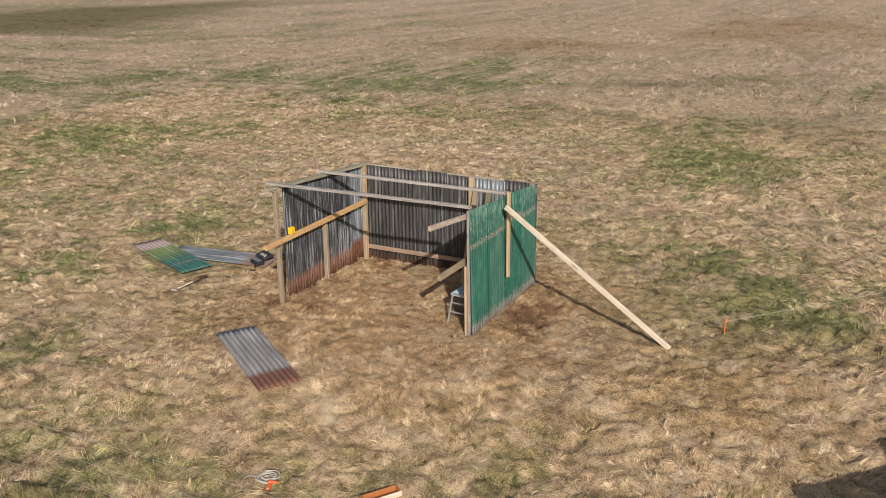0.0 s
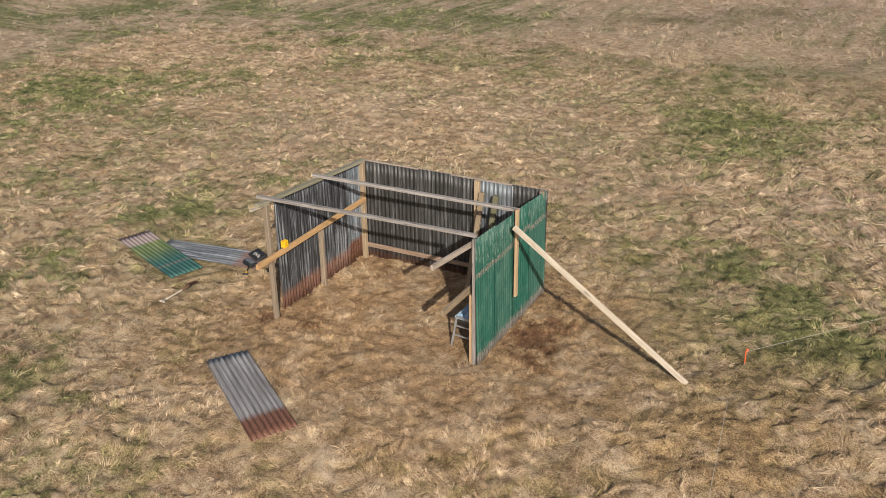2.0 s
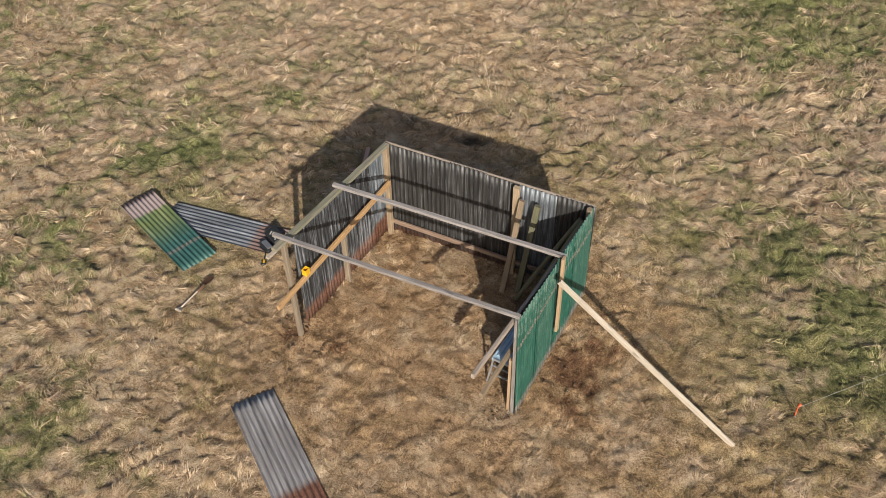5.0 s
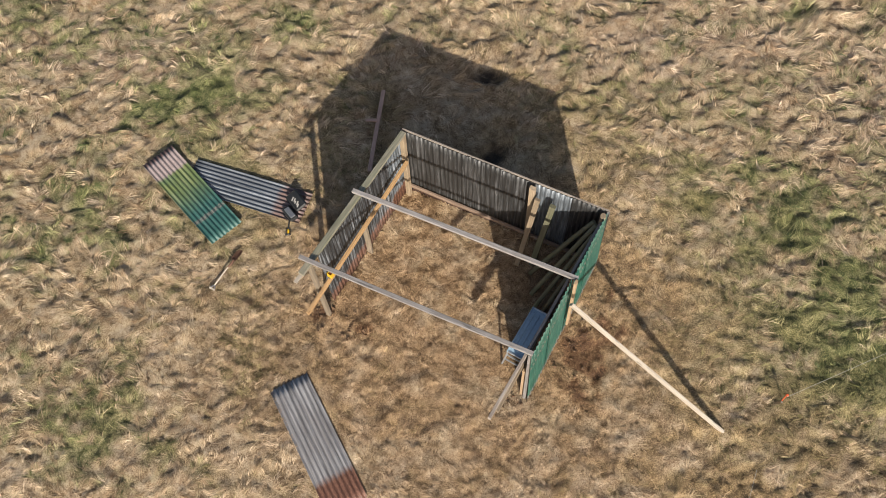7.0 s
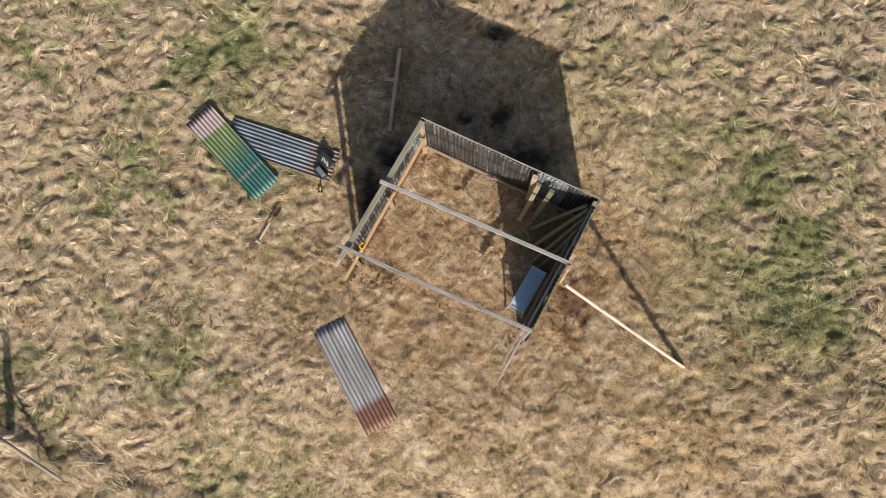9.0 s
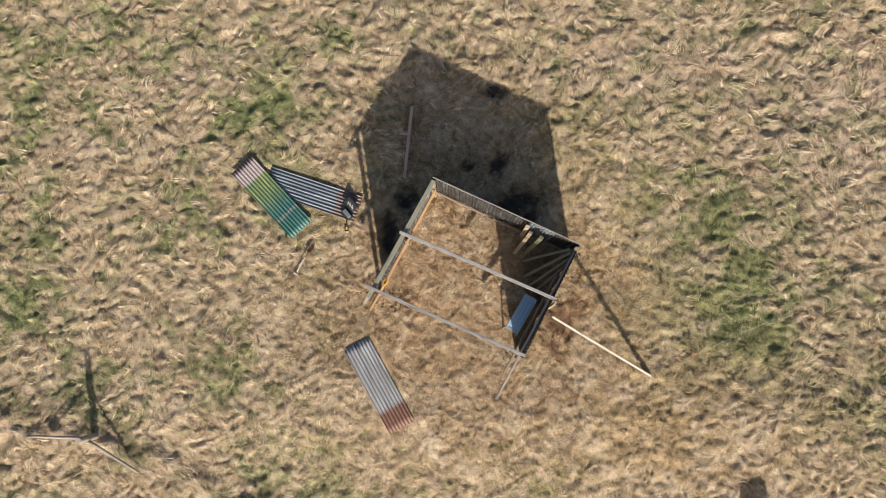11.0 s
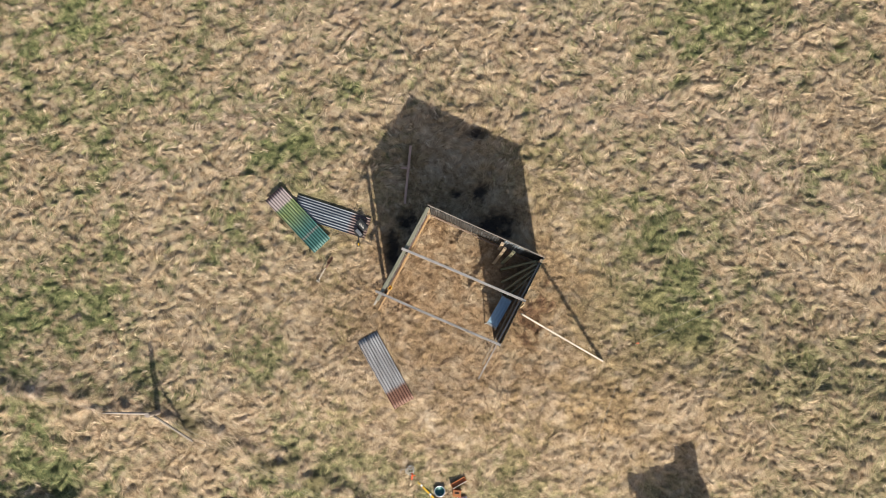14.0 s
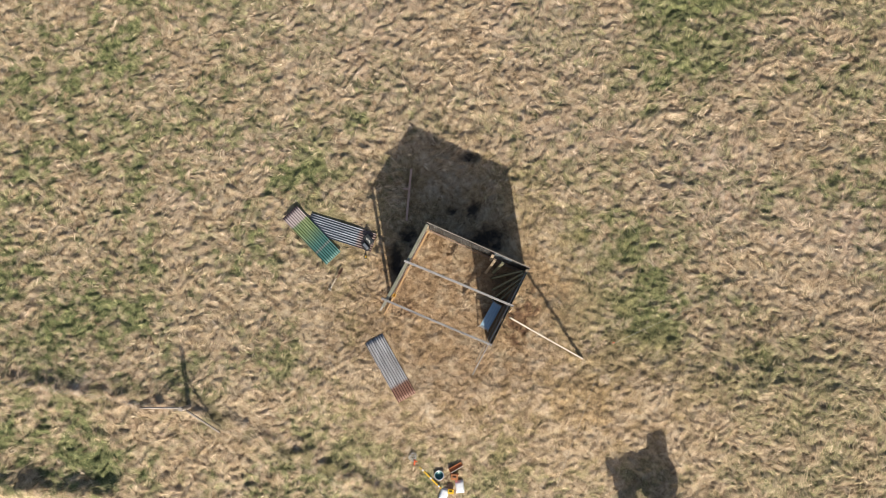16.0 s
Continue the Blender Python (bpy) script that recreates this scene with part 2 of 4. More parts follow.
M_ALU = plain("aluminium", (0.5, 0.52, 0.54), 0.35, 0.7, 0.3)
M_BLACK = plain("black_plastic", (0.018, 0.019, 0.02), 0.4, 0.0, 0.3)
M_YELLOW = plain("yellow_plastic", (0.7, 0.42, 0.02), 0.4, 0.0, 0.1)
M_ORANGEP = plain("orange_plastic", (0.75, 0.13, 0.04), 0.5, 0.0, 0.2)
M_BROWN = plain("brown_case", (0.36, 0.13, 0.04), 0.6, 0.0, 0.4)
M_WHITE = plain("white_card", (0.7, 0.7, 0.72), 0.6, 0.0, 0.25, 9)
M_CORD = plain("grey_cord", (0.42, 0.4, 0.37), 0.8, 0.0, 0.3)
M_STEEL = plain("dull_steel", (0.33, 0.33, 0.34), 0.45, 0.7, 0.5)
M_WIRE = plain("fence_wire", (0.4, 0.38, 0.36), 0.5, 0.6, 0.4)
M_SOIL = plain("dug_earth", (0.15, 0.088, 0.048), 0.9, 0.0, 0.5, 30)
M_RUST = plain("rusty_steel", (0.16, 0.085, 0.055), 0.7, 0.2, 0.5)
M_TYRE = plain("tyre_rubber", (0.02, 0.02, 0.02), 0.8, 0.0, 0.3)
M_TRACTOR = plain("tractor_red", (0.3, 0.03, 0.02), 0.4, 0.0, 0.4)
M_TEAL = plain("teal_plastic", (0.03, 0.12, 0.12), 0.3, 0.0, 0.3)
M_GROUND = grass("meadow_floor", 0.9, 0.75, False)
M_BLADE = grass("meadow_blades", 0.7, 1.1, True)


# ---- building helpers ----
def part(name, bm, material, parent=None, label="", m=None):
    """Links a bmesh as one object under a thing or a part, at the world pose m."""
    mesh = bpy.data.meshes.new(name)
    bm.to_mesh(mesh)
    bm.free()
    mesh.materials.append(material)
    ob = new(name, mesh)
    return seat(ob, parent, m, label)


def seat(ob, parent, m, label=""):
    if m is not None:
        ob.matrix_basis = m
    if parent is not None:
        ob.parent = parent
        ob.matrix_parent_inverse = world_pose(parent).inverted()
    if label:
        ob["label"] = label
    return ob


def world_pose(ob):
    m = ob.matrix_basis.copy()
    while ob.parent is not None:
        m = ob.matrix_parent_inverse @ m
        ob = ob.parent
        m = ob.matrix_basis @ m
    return m


def thing(name, at, label, category, group="", turn=0.0):
    e = new(name)
    e.empty_display_size = 0.1
    e.matrix_basis = pose(*at, 0, 0, turn)
    return tagged(e, label, category, group)


def bevelled(bm, size=0.004):
    bmesh.ops.bevel(bm, geom=bm.edges[:], offset=size, segments=1, affect="EDGES", profile=0.6)
    return bm


def box_bm(sx, sy, sz, bevel=0.004, at=(0, 0, 0)):
    bm = bmesh.new()
    bmesh.ops.create_cube(bm, size=1, matrix=Matrix.Translation(at) @ Matrix.Diagonal((sx, sy, sz, 1)))
    return bevelled(bm, bevel) if bevel else bm


def between(p0, p1, roll=0.0):
    """A pose at p0 whose x runs to p1 and whose z stays as upright as it can."""
    a, b = Vector(p0), Vector(p1)
    x = (b - a).normalized()
    up = Vector((0, 0, 1)) if abs(x.z) < 0.95 else Vector((0, 1, 0))
    y = up.cross(x).normalized()
    z = x.cross(y)
    m = Matrix((x, y, z)).transposed().to_4x4()
    m.translation = a
    return m @ pose(0, 0, 0, roll)


def timber(name, p0, p1, w, h, material, parent=None, roll=0.0, label="", seed=0, bow=0.006):
    """Sawn timber from p0 to p1, w across and h deep, a little bowed, its arrises worn."""
    rnd = random.Random(seed * 7 + 3)
    n = 7
    length = (Vector(p1) - Vector(p0)).length
    bm = bmesh.new()
    c = min(w, h) * 0.1
    ring = [(-w / 2 + c, -h / 2), (w / 2 - c, -h / 2), (w / 2, -h / 2 + c), (w / 2, h / 2 - c), (w / 2 - c, h / 2), (-w / 2 + c, h / 2),
            (-w / 2, h / 2 - c), (-w / 2, -h / 2 + c)]
    rows = []
    by, bz = rnd.uniform(-bow, bow), rnd.uniform(-bow, bow)
    for i in range(n):
        k = i / (n - 1)
        s = math.sin(k * math.pi)
        dy, dz = by * s + rnd.uniform(-0.001, 0.001), bz * s + rnd.uniform(-0.001, 0.001)
        rows.append([bm.verts.new((k * length, a + dy, b + dz)) for a, b in ring])
    for r0, r1 in zip(rows, rows[1:]):
        for i in range(8):
            bm.faces.new((r0[i], r0[i - 1], r1[i - 1], r1[i]))
    bm.faces.new(rows[0])
    bm.faces.new(rows[-1][::-1])
    bmesh.ops.recalc_face_normals(bm, faces=bm.faces[:])
    return part(name, bm, material, parent, label, between(p0, p1, roll))


def pole(name, p0, p1, r0, r1, material, parent=None, label="", seed=0, sides=12):
    """A round pole, tapering and not quite straight."""
    rnd = random.Random(seed * 5 + 1)
    length = (Vector(p1) - Vector(p0)).length
    bm = bmesh.new()
    rows = []
    n = 8
    a0, a1 = rnd.uniform(-0.012, 0.012), rnd.uniform(-0.012, 0.012)
    for i in range(n):
        k = i / (n - 1)
        r = r0 + (r1 - r0) * k
        if sides > 8 and i in (0, n - 1):
            r *= 0.93
        s = math.sin(k * math.pi)
        rows.append([bm.verts.new((k * length, a0 * s + r * math.cos(a * math.tau / sides), a1 * s + r * math.sin(a * math.tau / sides))) for a in range(sides)])
    for r_0, r_1 in zip(rows, rows[1:]):
        for i in range(sides):
            bm.faces.new((r_0[i], r_0[i - 1], r_1[i - 1], r_1[i])).smooth = True
    bm.faces.new(rows[0])
    bm.faces.new(rows[-1][::-1])
    bmesh.ops.recalc_face_normals(bm, faces=bm.faces[:])
    return part(name, bm, material, parent, label, between(p0, p1))


def tube(name, points, radius, material, parent=None, label="", closed=False):
    """A cord, wire or bent tube through the points."""
    cu = bpy.data.curves.new(name, "CURVE")
    cu.dimensions, cu.bevel_depth, cu.bevel_resolution, cu.resolution_u = "3D", radius, 1, 6
    sp = cu.splines.new("NURBS" if len(points) > 3 else "POLY")
    sp.points.add(len(points) - 1)
    for p, co in zip(sp.points, points):
        p.co = (*co, 1)
    sp.use_cyclic_u = closed
    if len(points) > 3:
        sp.order_u, sp.use_endpoint_u = 3, not closed
    cu.materials.append(material)
    tmp = bpy.data.objects.new(name, cu)
    mesh = bpy.data.meshes.new_from_object(tmp)
    bpy.data.objects.remove(tmp)
    bpy.data.curves.remove(cu)
    ob = new(name, mesh)
    return seat(ob, parent, Matrix.Identity(4), label)


def corrugated(width, low, high, seed, ridges=8, amp=0.017, rows=9, bend=0.0, ragged=0.006):
    """A corrugated sheet: x across, z along, y its depth; low and high are heights at its two edges."""
    rnd = random.Random(seed)
    cols = ridges * 8
    bm = bmesh.new()
    lean = rnd.uniform(-0.004, 0.004)
    lift = [rnd.uniform(-1, 1) * bend for _ in range(4)]
    ends = [rnd.uniform(-ragged, ragged) for _ in range(cols + 1)]
    layers = []
    for thick in (0.0, 0.0022):
        grid = []
        for j in range(rows):
            v = j / (rows - 1)
            line = []
            for i in range(cols + 1):
                u = i / cols
                z0, z1 = low[0] + (low[1] - low[0]) * u, high[0] + (high[1] - high[0]) * u
                z = z0 + (z1 - z0) * v + (ends[i] if j == 0 else 0)
                y = amp * 0.5 * math.cos(u * ridges * math.tau) + lean * v
                y += lift[0] * math.sin(v * 3.1) + lift[1] * (u - 0.5) ** 2 * 4 + lift[2] * (u - 0.5) * (v - 0.5) * 3 + lift[3] * math.sin(v * 6 + u * 2) * 0.4
                line.append(bm.verts.new((u * width, y + thick, z)))
            grid.append(line)
        layers.append(grid)
    for k, grid in enumerate(layers):
        for j in range(rows - 1):
            for i in range(cols):
                f = (grid[j][i], grid[j][i + 1], grid[j + 1][i + 1], grid[j + 1][i])
                bm.faces.new(f if k == 0 else f[::-1]).smooth = True
    a, b = layers
    for j in range(rows - 1):
        bm.faces.new((a[j][0], a[j + 1][0], b[j + 1][0], b[j][0]))
        bm.faces.new((a[j][-1], b[j][-1], b[j + 1][-1], a[j + 1][-1]))
    for i in range(cols):
        bm.faces.new((a[0][i], b[0][i], b[0][i + 1], a[0][i + 1]))
        bm.faces.new((a[-1][i], a[-1][i + 1], b[-1][i + 1], b[-1][i]))
    return bm


def lathe(profile, sides=20):
    bm = bmesh.new()
    rows = [[bm.verts.new((r * math.cos(a * math.tau / sides), r * math.sin(a * math.tau / sides), z)) for a in range(sides)] for r, z in profile]
    for r0, r1 in zip(rows, rows[1:]):
        for i in range(sides):
            bm.faces.new((r0[i - 1], r0[i], r1[i], r1[i - 1])).smooth = True
    bmesh.ops.remove_doubles(bm, verts=bm.verts[:], dist=0.0003)
    return bm


# ---- the lie of the land ----
def lattice(seed):
    return np.random.RandomState(seed).rand(256, 256)


def wavy(x, y, size, seed):
    """Smooth value noise, 0 to 1, with cells of that many metres."""
    t = lattice(seed)
    u, v = np.asarray(x) / size + 1000.3, np.asarray(y) / size + 1000.7
    i, j = np.floor(u).astype(int), np.floor(v).astype(int)
    a, b = u - i, v - j
    a, b = a * a * (3 - 2 * a), b * b * (3 - 2 * b)
    i0, i1, j0, j1 = i % 256, (i + 1) % 256, j % 256, (j + 1) % 256
    return (t[i0, j0] * (1 - a) + t[i1, j0] * a) * (1 - b) + (t[i0, j1] * (1 - a) + t[i1, j1] * a) * b


def turned(x, y):
    """Across and along the field, from the middle of the shed."""
    dx, dy = np.asarray(x) - 0.73, np.asarray(y) - 2.45
    return dx * 0.883 + dy * 0.471, -dx * 0.471 + dy * 0.883


def fine_turf(x, y):
    """1 where the sward is short and fine, in front of the shed, falling to 0 farther out."""
    u, v = turned(x, y)
    return np.clip(1.35 - np.hypot((u - 2.5) / 8.5, (v + 4.8) / 6.0), 0, 1)


# across, along, half-width, half-length, strength of each patch, in metres
GREEN_PATCHES = [(7.4, -1.9, 1.2, 1.1, 1.5), (6.3, 0.2, 1.4, 1.2, 0.55), (-12.5, -4.5, 5.0, 4.5, 0.12), (-12.0, 8.0, 5.0, 4.0, 0.3), (5.0, 0.8, 0.8, 0.8, 0.4), (7.8, 6.2, 1.3, 1.6, 0.6), (12.5, 5.8, 2.4, 1.6, 0.4),
                 (-5.2, 2.7, 1.2, 0.5, 0.5), (-2.8, 4.7, 1.2, 0.5, 0.45), (-14.2, 2.8, 1.4, 0.9, 0.65), (-13.4, -0.8, 2.2, 1.2, 0.42), (-11.6, -2.4, 3.0, 1.1, 0.5),
                 (-14.2, -6.2, 1.6, 1.0, 0.65), (-12.4, -7.4, 2.2, 0.8, 0.55), (-4.4, -7.7, 1.3, 0.5, 0.35), (1.7, -6.8, 1.2, 0.5, 0.18), (-9.0, 0.0, 3.5, 3.0, 0.34), (-6.0, -3.2, 2.6, 2.4, 0.12), (10.2, 6.1, 1.6, 1.2, 0.5), (10.7, -2.2, 2.0, 2.8, 0.22)]
GREEN_FAR = [(-3.2, 24.0, 9.0, 3.0, 0.62), (-15.0, 25.5, 10.0, 2.8, 0.66), (-7.1, 20.8, 6.0, 1.8, 0.5), (-11.0, 12.0, 6.0, 3.0, 0.26), (0.0, 30.0, 7.0, 2.0, 0.41), (8.8, 8.8, 2.5, 2.0, 0.5), (11.0, 14.0, 3.5, 2.5, 0.41),
             (17.0, 20.0, 3.0, 1.5, 0.45), (14.0, 2.0, 2.5, 2.0, 0.38), (5.6, 31.0, 5.0, 1.2, 0.38)]
DUG_PATCHES = [(2.65, -2.7, 0.7, 0.95, 1.45), (3.05, -1.8, 0.5, 0.85, 1.4), (-1.9, -1.85, 0.3, 0.2, 1.6), (-1.2, -2.1, 0.25, 0.15, 1.3)]
# (1.8, -1.5) and (0.2, 2.5) paint brown shade inside and behind the shed
SOIL_SHADE_PATCHES = [(2.6, -2.5, 0.7, 1.2, 1.5), (3.3, -1.5, 0.5, 0.9, 1.2), (2.0, -3.8, 0.9, 0.5, 0.8), (-1.9, -1.8, 0.35, 0.3, 1.5), (-1.2, -2.1, 0.35, 0.22, 1.2), (3.9, -1.2, 0.5, 0.8, 0.5), (0.55, 3.2, 0.3, 0.25, 2.2), (1.2, 1.6, 0.25, 0.3, 2.0), (1.7, 0.5, 0.45, 0.28, 2.2), (-1.9, -0.5, 0.22, 0.6, 2.0), (1.8, -1.5, 0.7, 1.3, 1.3), (6.0, -5.8, 2.4, 1.7, 0.45), (0.2, 2.5, 1.5, 1.2, 0.6)]
ROSY_PATCHES = [(5.2, 4.2, 2.4, 1.2, 0.8), (9.5, 3.0, 3.0, 2.5, 0.8), (11.5, 6.5, 3.0, 3.0, 0.7), (0.0, 9.5, 8.0, 4.5, 0.7), (-9.0, 1.6, 1.2, 0.5, 0.9), (-6.5, 3.8, 2.0, 1.0, 0.5), (-13.0, -4.6, 2.5, 0.5, 0.9), (13.5, 0.7, 2.2, 1.4, 0.9), (1.5, -4.0, 4.0, 1.6, 0.4)]


def patches(u, v, table):
    total = np.zeros_like(u)
    for a, b, ra, rb, s in table:
        total = np.maximum(total, s * np.exp(-(((u - a) / ra) ** 2 + ((v - b) / rb) ** 2) * 0.9))
    return total


def fields(x, y):
    """Green, soil, rosy, moor and the wildness of the grass at places of the ground."""
    u, v = turned(x, y)
    n0, n1, n2, n3 = wavy(x, y, 0.15, 4), wavy(x, y, 0.5, 1), wavy(x, y, 2.1, 2), wavy(x, y, 7.0, 3)
    mixed = n0 * 0.3 + n1 * 0.3 + n2 * 0.25 + n3 * 0.15
    trodden = np.exp(-(((u - 0.6) / 4.6) ** 2 + ((v + 1.2) / 3.9) ** 2) ** 1.5)
    green = patches(u, v, GREEN_PATCHES + GREEN_FAR) * np.clip(mixed * 4.2 - 1.35, 0, 1.3)
    green = green + np.clip(mixed * 3.6 - 1.66, 0, 0.7) * (1 - 0.6 * trodden) * (1 - 0.7 * np.exp(-((u / 8) ** 2 + ((v - 9) / 5) ** 2))) * (1 - 0.35 * np.clip((u - 4) / 4, 0, 1))
    # hollows between clumps take a darker green: undergrowth and shade in one colour
    hollow_shade = np.clip(0.5 - hummocks(x, y), 0, 0.5) * (1 - 0.7 * trodden)
    green = green + hollow_shade * (0.16 + 1.1 * patches(u, v, GREEN_PATCHES + GREEN_FAR) + 0.7 * np.clip(mixed * 2 - 0.7, 0, 1))
    inside = ((x > -0.02) & (x < 3.62) & (y > 0.1) & (y < 3.0)).astype(float)
    soil = patches(u, v, SOIL_SHADE_PATCHES) * np.clip(n0 * 1.2 + n1 * 1.3 + n2 * 0.5 - 0.85, 0, 1) + 0.75 * trodden * np.clip(n0 + n1 - 0.45, 0, 1)
    soil = soil + 0.5 * np.exp(-(((u - 3.0) / 6.5) ** 2 + ((v + 5.2) / 2.6) ** 2)) * np.clip(n0 * 0.7 + n1 * 1.1 + n2 * 0.6 - 0.7, 0, 0.8)
    soil = np.minimum(soil + 0.3 * inside * np.clip(n0 * 1.3 + n1 * 0.6 - 0.5, 0, 1), 0.66)
    soil = np.maximum(soil, patches(u, v, DUG_PATCHES) * np.clip(n0 * 1.3 + n1 * 0.9 - 0.5, 0, 1))
    rosy = np.maximum(patches(u, v, ROSY_PATCHES) * np.clip(n2 * 1.4, 0, 1), 0.35 * along_fence(x, y))
    # heath strip and scrub far up the field, and one dark spot by the shed
    far = np.hypot(u, v)
    moor = np.clip((v - 45 + (n3 - 0.5) * 6) / 4, 0, 1) * np.clip((-u - 18 + (n3 - 0.5) * 8) / 5, 0, 1) * np.clip((74 + (u + 33) * 0.75 - v) / 1.5, 0, 1)
    for mu, mv, ru, rv in ((-1.2, 2.6, 0.3, 0.3), (9.8, 22.9, 3.2, 0.8), (17.4, 19.6, 1.3, 0.7), (19.6, 21.4, 1.0, 0.5), (14.5, 24.5, 2.2, 0.5)):
        moor = np.maximum(moor, 0.95 * np.exp(-(((u - mu) / ru) ** 2 + ((v - mv) / rv) ** 2)) * np.clip(n2 * 1.4 + n1 - 0.5, 0, 1))
    reeds = np.exp(-(((u - 21) / 12) ** 2 + ((v - 42) / 4.5) ** 2)) + 0.7 * np.exp(-(((u - 8) / 9) ** 2 + ((v - 38) / 3.5) ** 2)) + np.exp(-(((u - 22) / 14) ** 2 + ((v - 53) / 4.5) ** 2))
    soil = np.maximum(soil, 0.9 * reeds * np.clip(n3 * 2.2 + n2 - 0.9, 0, 1))
    moor = np.maximum(moor, 0.3 * np.clip(reeds, 0, 1) * np.clip(n3 * 2.2 + n2 - 0.9, 0, 1))
    moor = np.maximum(moor, 0.85 * along_fence(x, y) * np.clip(n1 * 1.8 + n0 - 0.9, 0, 1))
    rosy = np.maximum(rosy, np.clip((v - 13) / 10, 0, 1) * np.clip(n3 + n2, 0.45, 1))
    wild = np.clip(1.0 - 1.0 * trodden, 0.42, 1.0) * (0.6 + 0.65 * n3)
    wild = wild * (0.75 + 0.7 * np.clip((u - 5) / 4, 0, 1))
    wild = wild * (1 + 0.6 * np.clip((-u - 3) / 3, 0, 1) * np.clip((-v - 4.5) / 2, 0, 1))
    return np.clip(green * (1 - 0.35 * along_fence(x, y)), 0, 1) * (1 - 0.75 * inside), np.clip(soil, 0, 1), np.clip(rosy, 0, 1), np.clip(moor, 0, 1), wild, inside


# across, along, half-width, half-length of the spots of near-black ground
BLACK_SPOTS = [(1.05, 1.35, 0.26, 0.4), (0.95, 3.25, 0.4, 0.2), (-1.6, -0.35, 0.3, 0.75), (-1.2, 0.5, 0.35, 0.5), (1.5, 0.4, 0.75, 0.42), (0.3, 1.35, 0.2, 0.16), (1.9, 0.1, 0.4, 0.2), (12.3, -6.1, 0.3, 0.2), (13.0, -5.4, 0.22, 0.15)]


def black_ground(x, y):
    """Near-black ground with thinned grass, mostly beside and behind the shed, 0 to 1."""
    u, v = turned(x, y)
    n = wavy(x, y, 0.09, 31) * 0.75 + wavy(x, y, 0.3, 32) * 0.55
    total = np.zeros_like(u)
    for a, b, ra, rb in BLACK_SPOTS:
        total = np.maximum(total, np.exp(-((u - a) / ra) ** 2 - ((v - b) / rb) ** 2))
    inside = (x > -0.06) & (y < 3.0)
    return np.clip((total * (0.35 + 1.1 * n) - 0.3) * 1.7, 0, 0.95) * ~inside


def along_fence(x, y):
    """How near a place is to the overgrown fence rows, 0 to 1."""
    total = np.zeros_like(x)
    for (ax, ay), (bx, by) in (((-4.25, -6.45), (6.0, -5.75)), ((-4.25, -6.45), (-15.0, -10.2)), ((-4.25, -6.45), (-4.25, -6.4))):
        dx, dy = bx - ax, by - ay
        k = np.clip(((x - ax) * dx + (y - ay) * dy) / (dx * dx + dy * dy), 0, 1)
        d = np.hypot(x - ax - k * dx, y - ay - k * dy)
        total = np.maximum(total, np.exp(-(d / 0.4) ** 2))
    return total


# loose sheets lying on the grass: middle, half-length, half-width, heading
LYING = [((1.06, -1.99), 1.19, 0.34, math.atan2(-1.335, 1.965)), ((-3.55, 0.74), 1.19, 0.34, math.atan2(-0.69, 2.13)), ((-2.75, 1.37), 1.2, 0.34, math.atan2(0.2, 2.36))]


def bank(x, y):
    """The edge of an overgrown bank beyond the fence, 0 to 1."""
    ax, ay, bx, by = -11.0, -12.95, -5.45, -10.4
    dx, dy = bx - ax, by - ay
    k = np.clip(((x - ax) * dx + (y - ay) * dy) / (dx * dx + dy * dy), 0, 1)
    return np.exp(-(np.hypot(x - ax - k * dx, y - ay - k * dy) / 0.38) ** 2) * (0.6 + 0.6 * wavy(x, y, 0.7, 18))


def flat_spots(x, y):
    """1 on open grass, falling to 0 under the sheets that lie on it."""
    out = np.ones_like(x)
    for (mx, my), hl, hw, a in LYING:
        dx, dy = x - mx, y - my
        p, q = dx * math.cos(a) + dy * math.sin(a), -dx * math.sin(a) + dy * math.cos(a)
        d = np.maximum(np.abs(p) - hl, np.abs(q) - hw)
        out = np.minimum(out, np.clip(d / 0.12, 0, 1))
    return out


def hummocks(x, y):
    """Lodged clumps, longer across the field than along it: rounded backs and creases between them, 0 to 1."""
    u, v = turned(x, y)
    wx, wy = u * 0.9 + (wavy(x, y, 0.36, 15) - 0.5) * 0.5, v * 1.05 + (wavy(x, y, 0.36, 16) - 0.5) * 0.5
    big = 1 - np.abs(wavy(wx, wy, 0.36, 11) * 2 - 1) ** 1.3
    mid = np.clip((wavy(wx, wy, 0.135, 17) - 0.2) * 1.7, 0, 1)
    small = np.clip((wavy(wx, wy, 0.07, 12) - 0.25) * 2.0, 0, 1)
    coarse = 0.12 + 0.28 * np.clip((u - 3.5) / 4, 0, 1)
    return np.clip(big * coarse + mid * (0.66 - coarse) + small * 0.4, 0, 1)


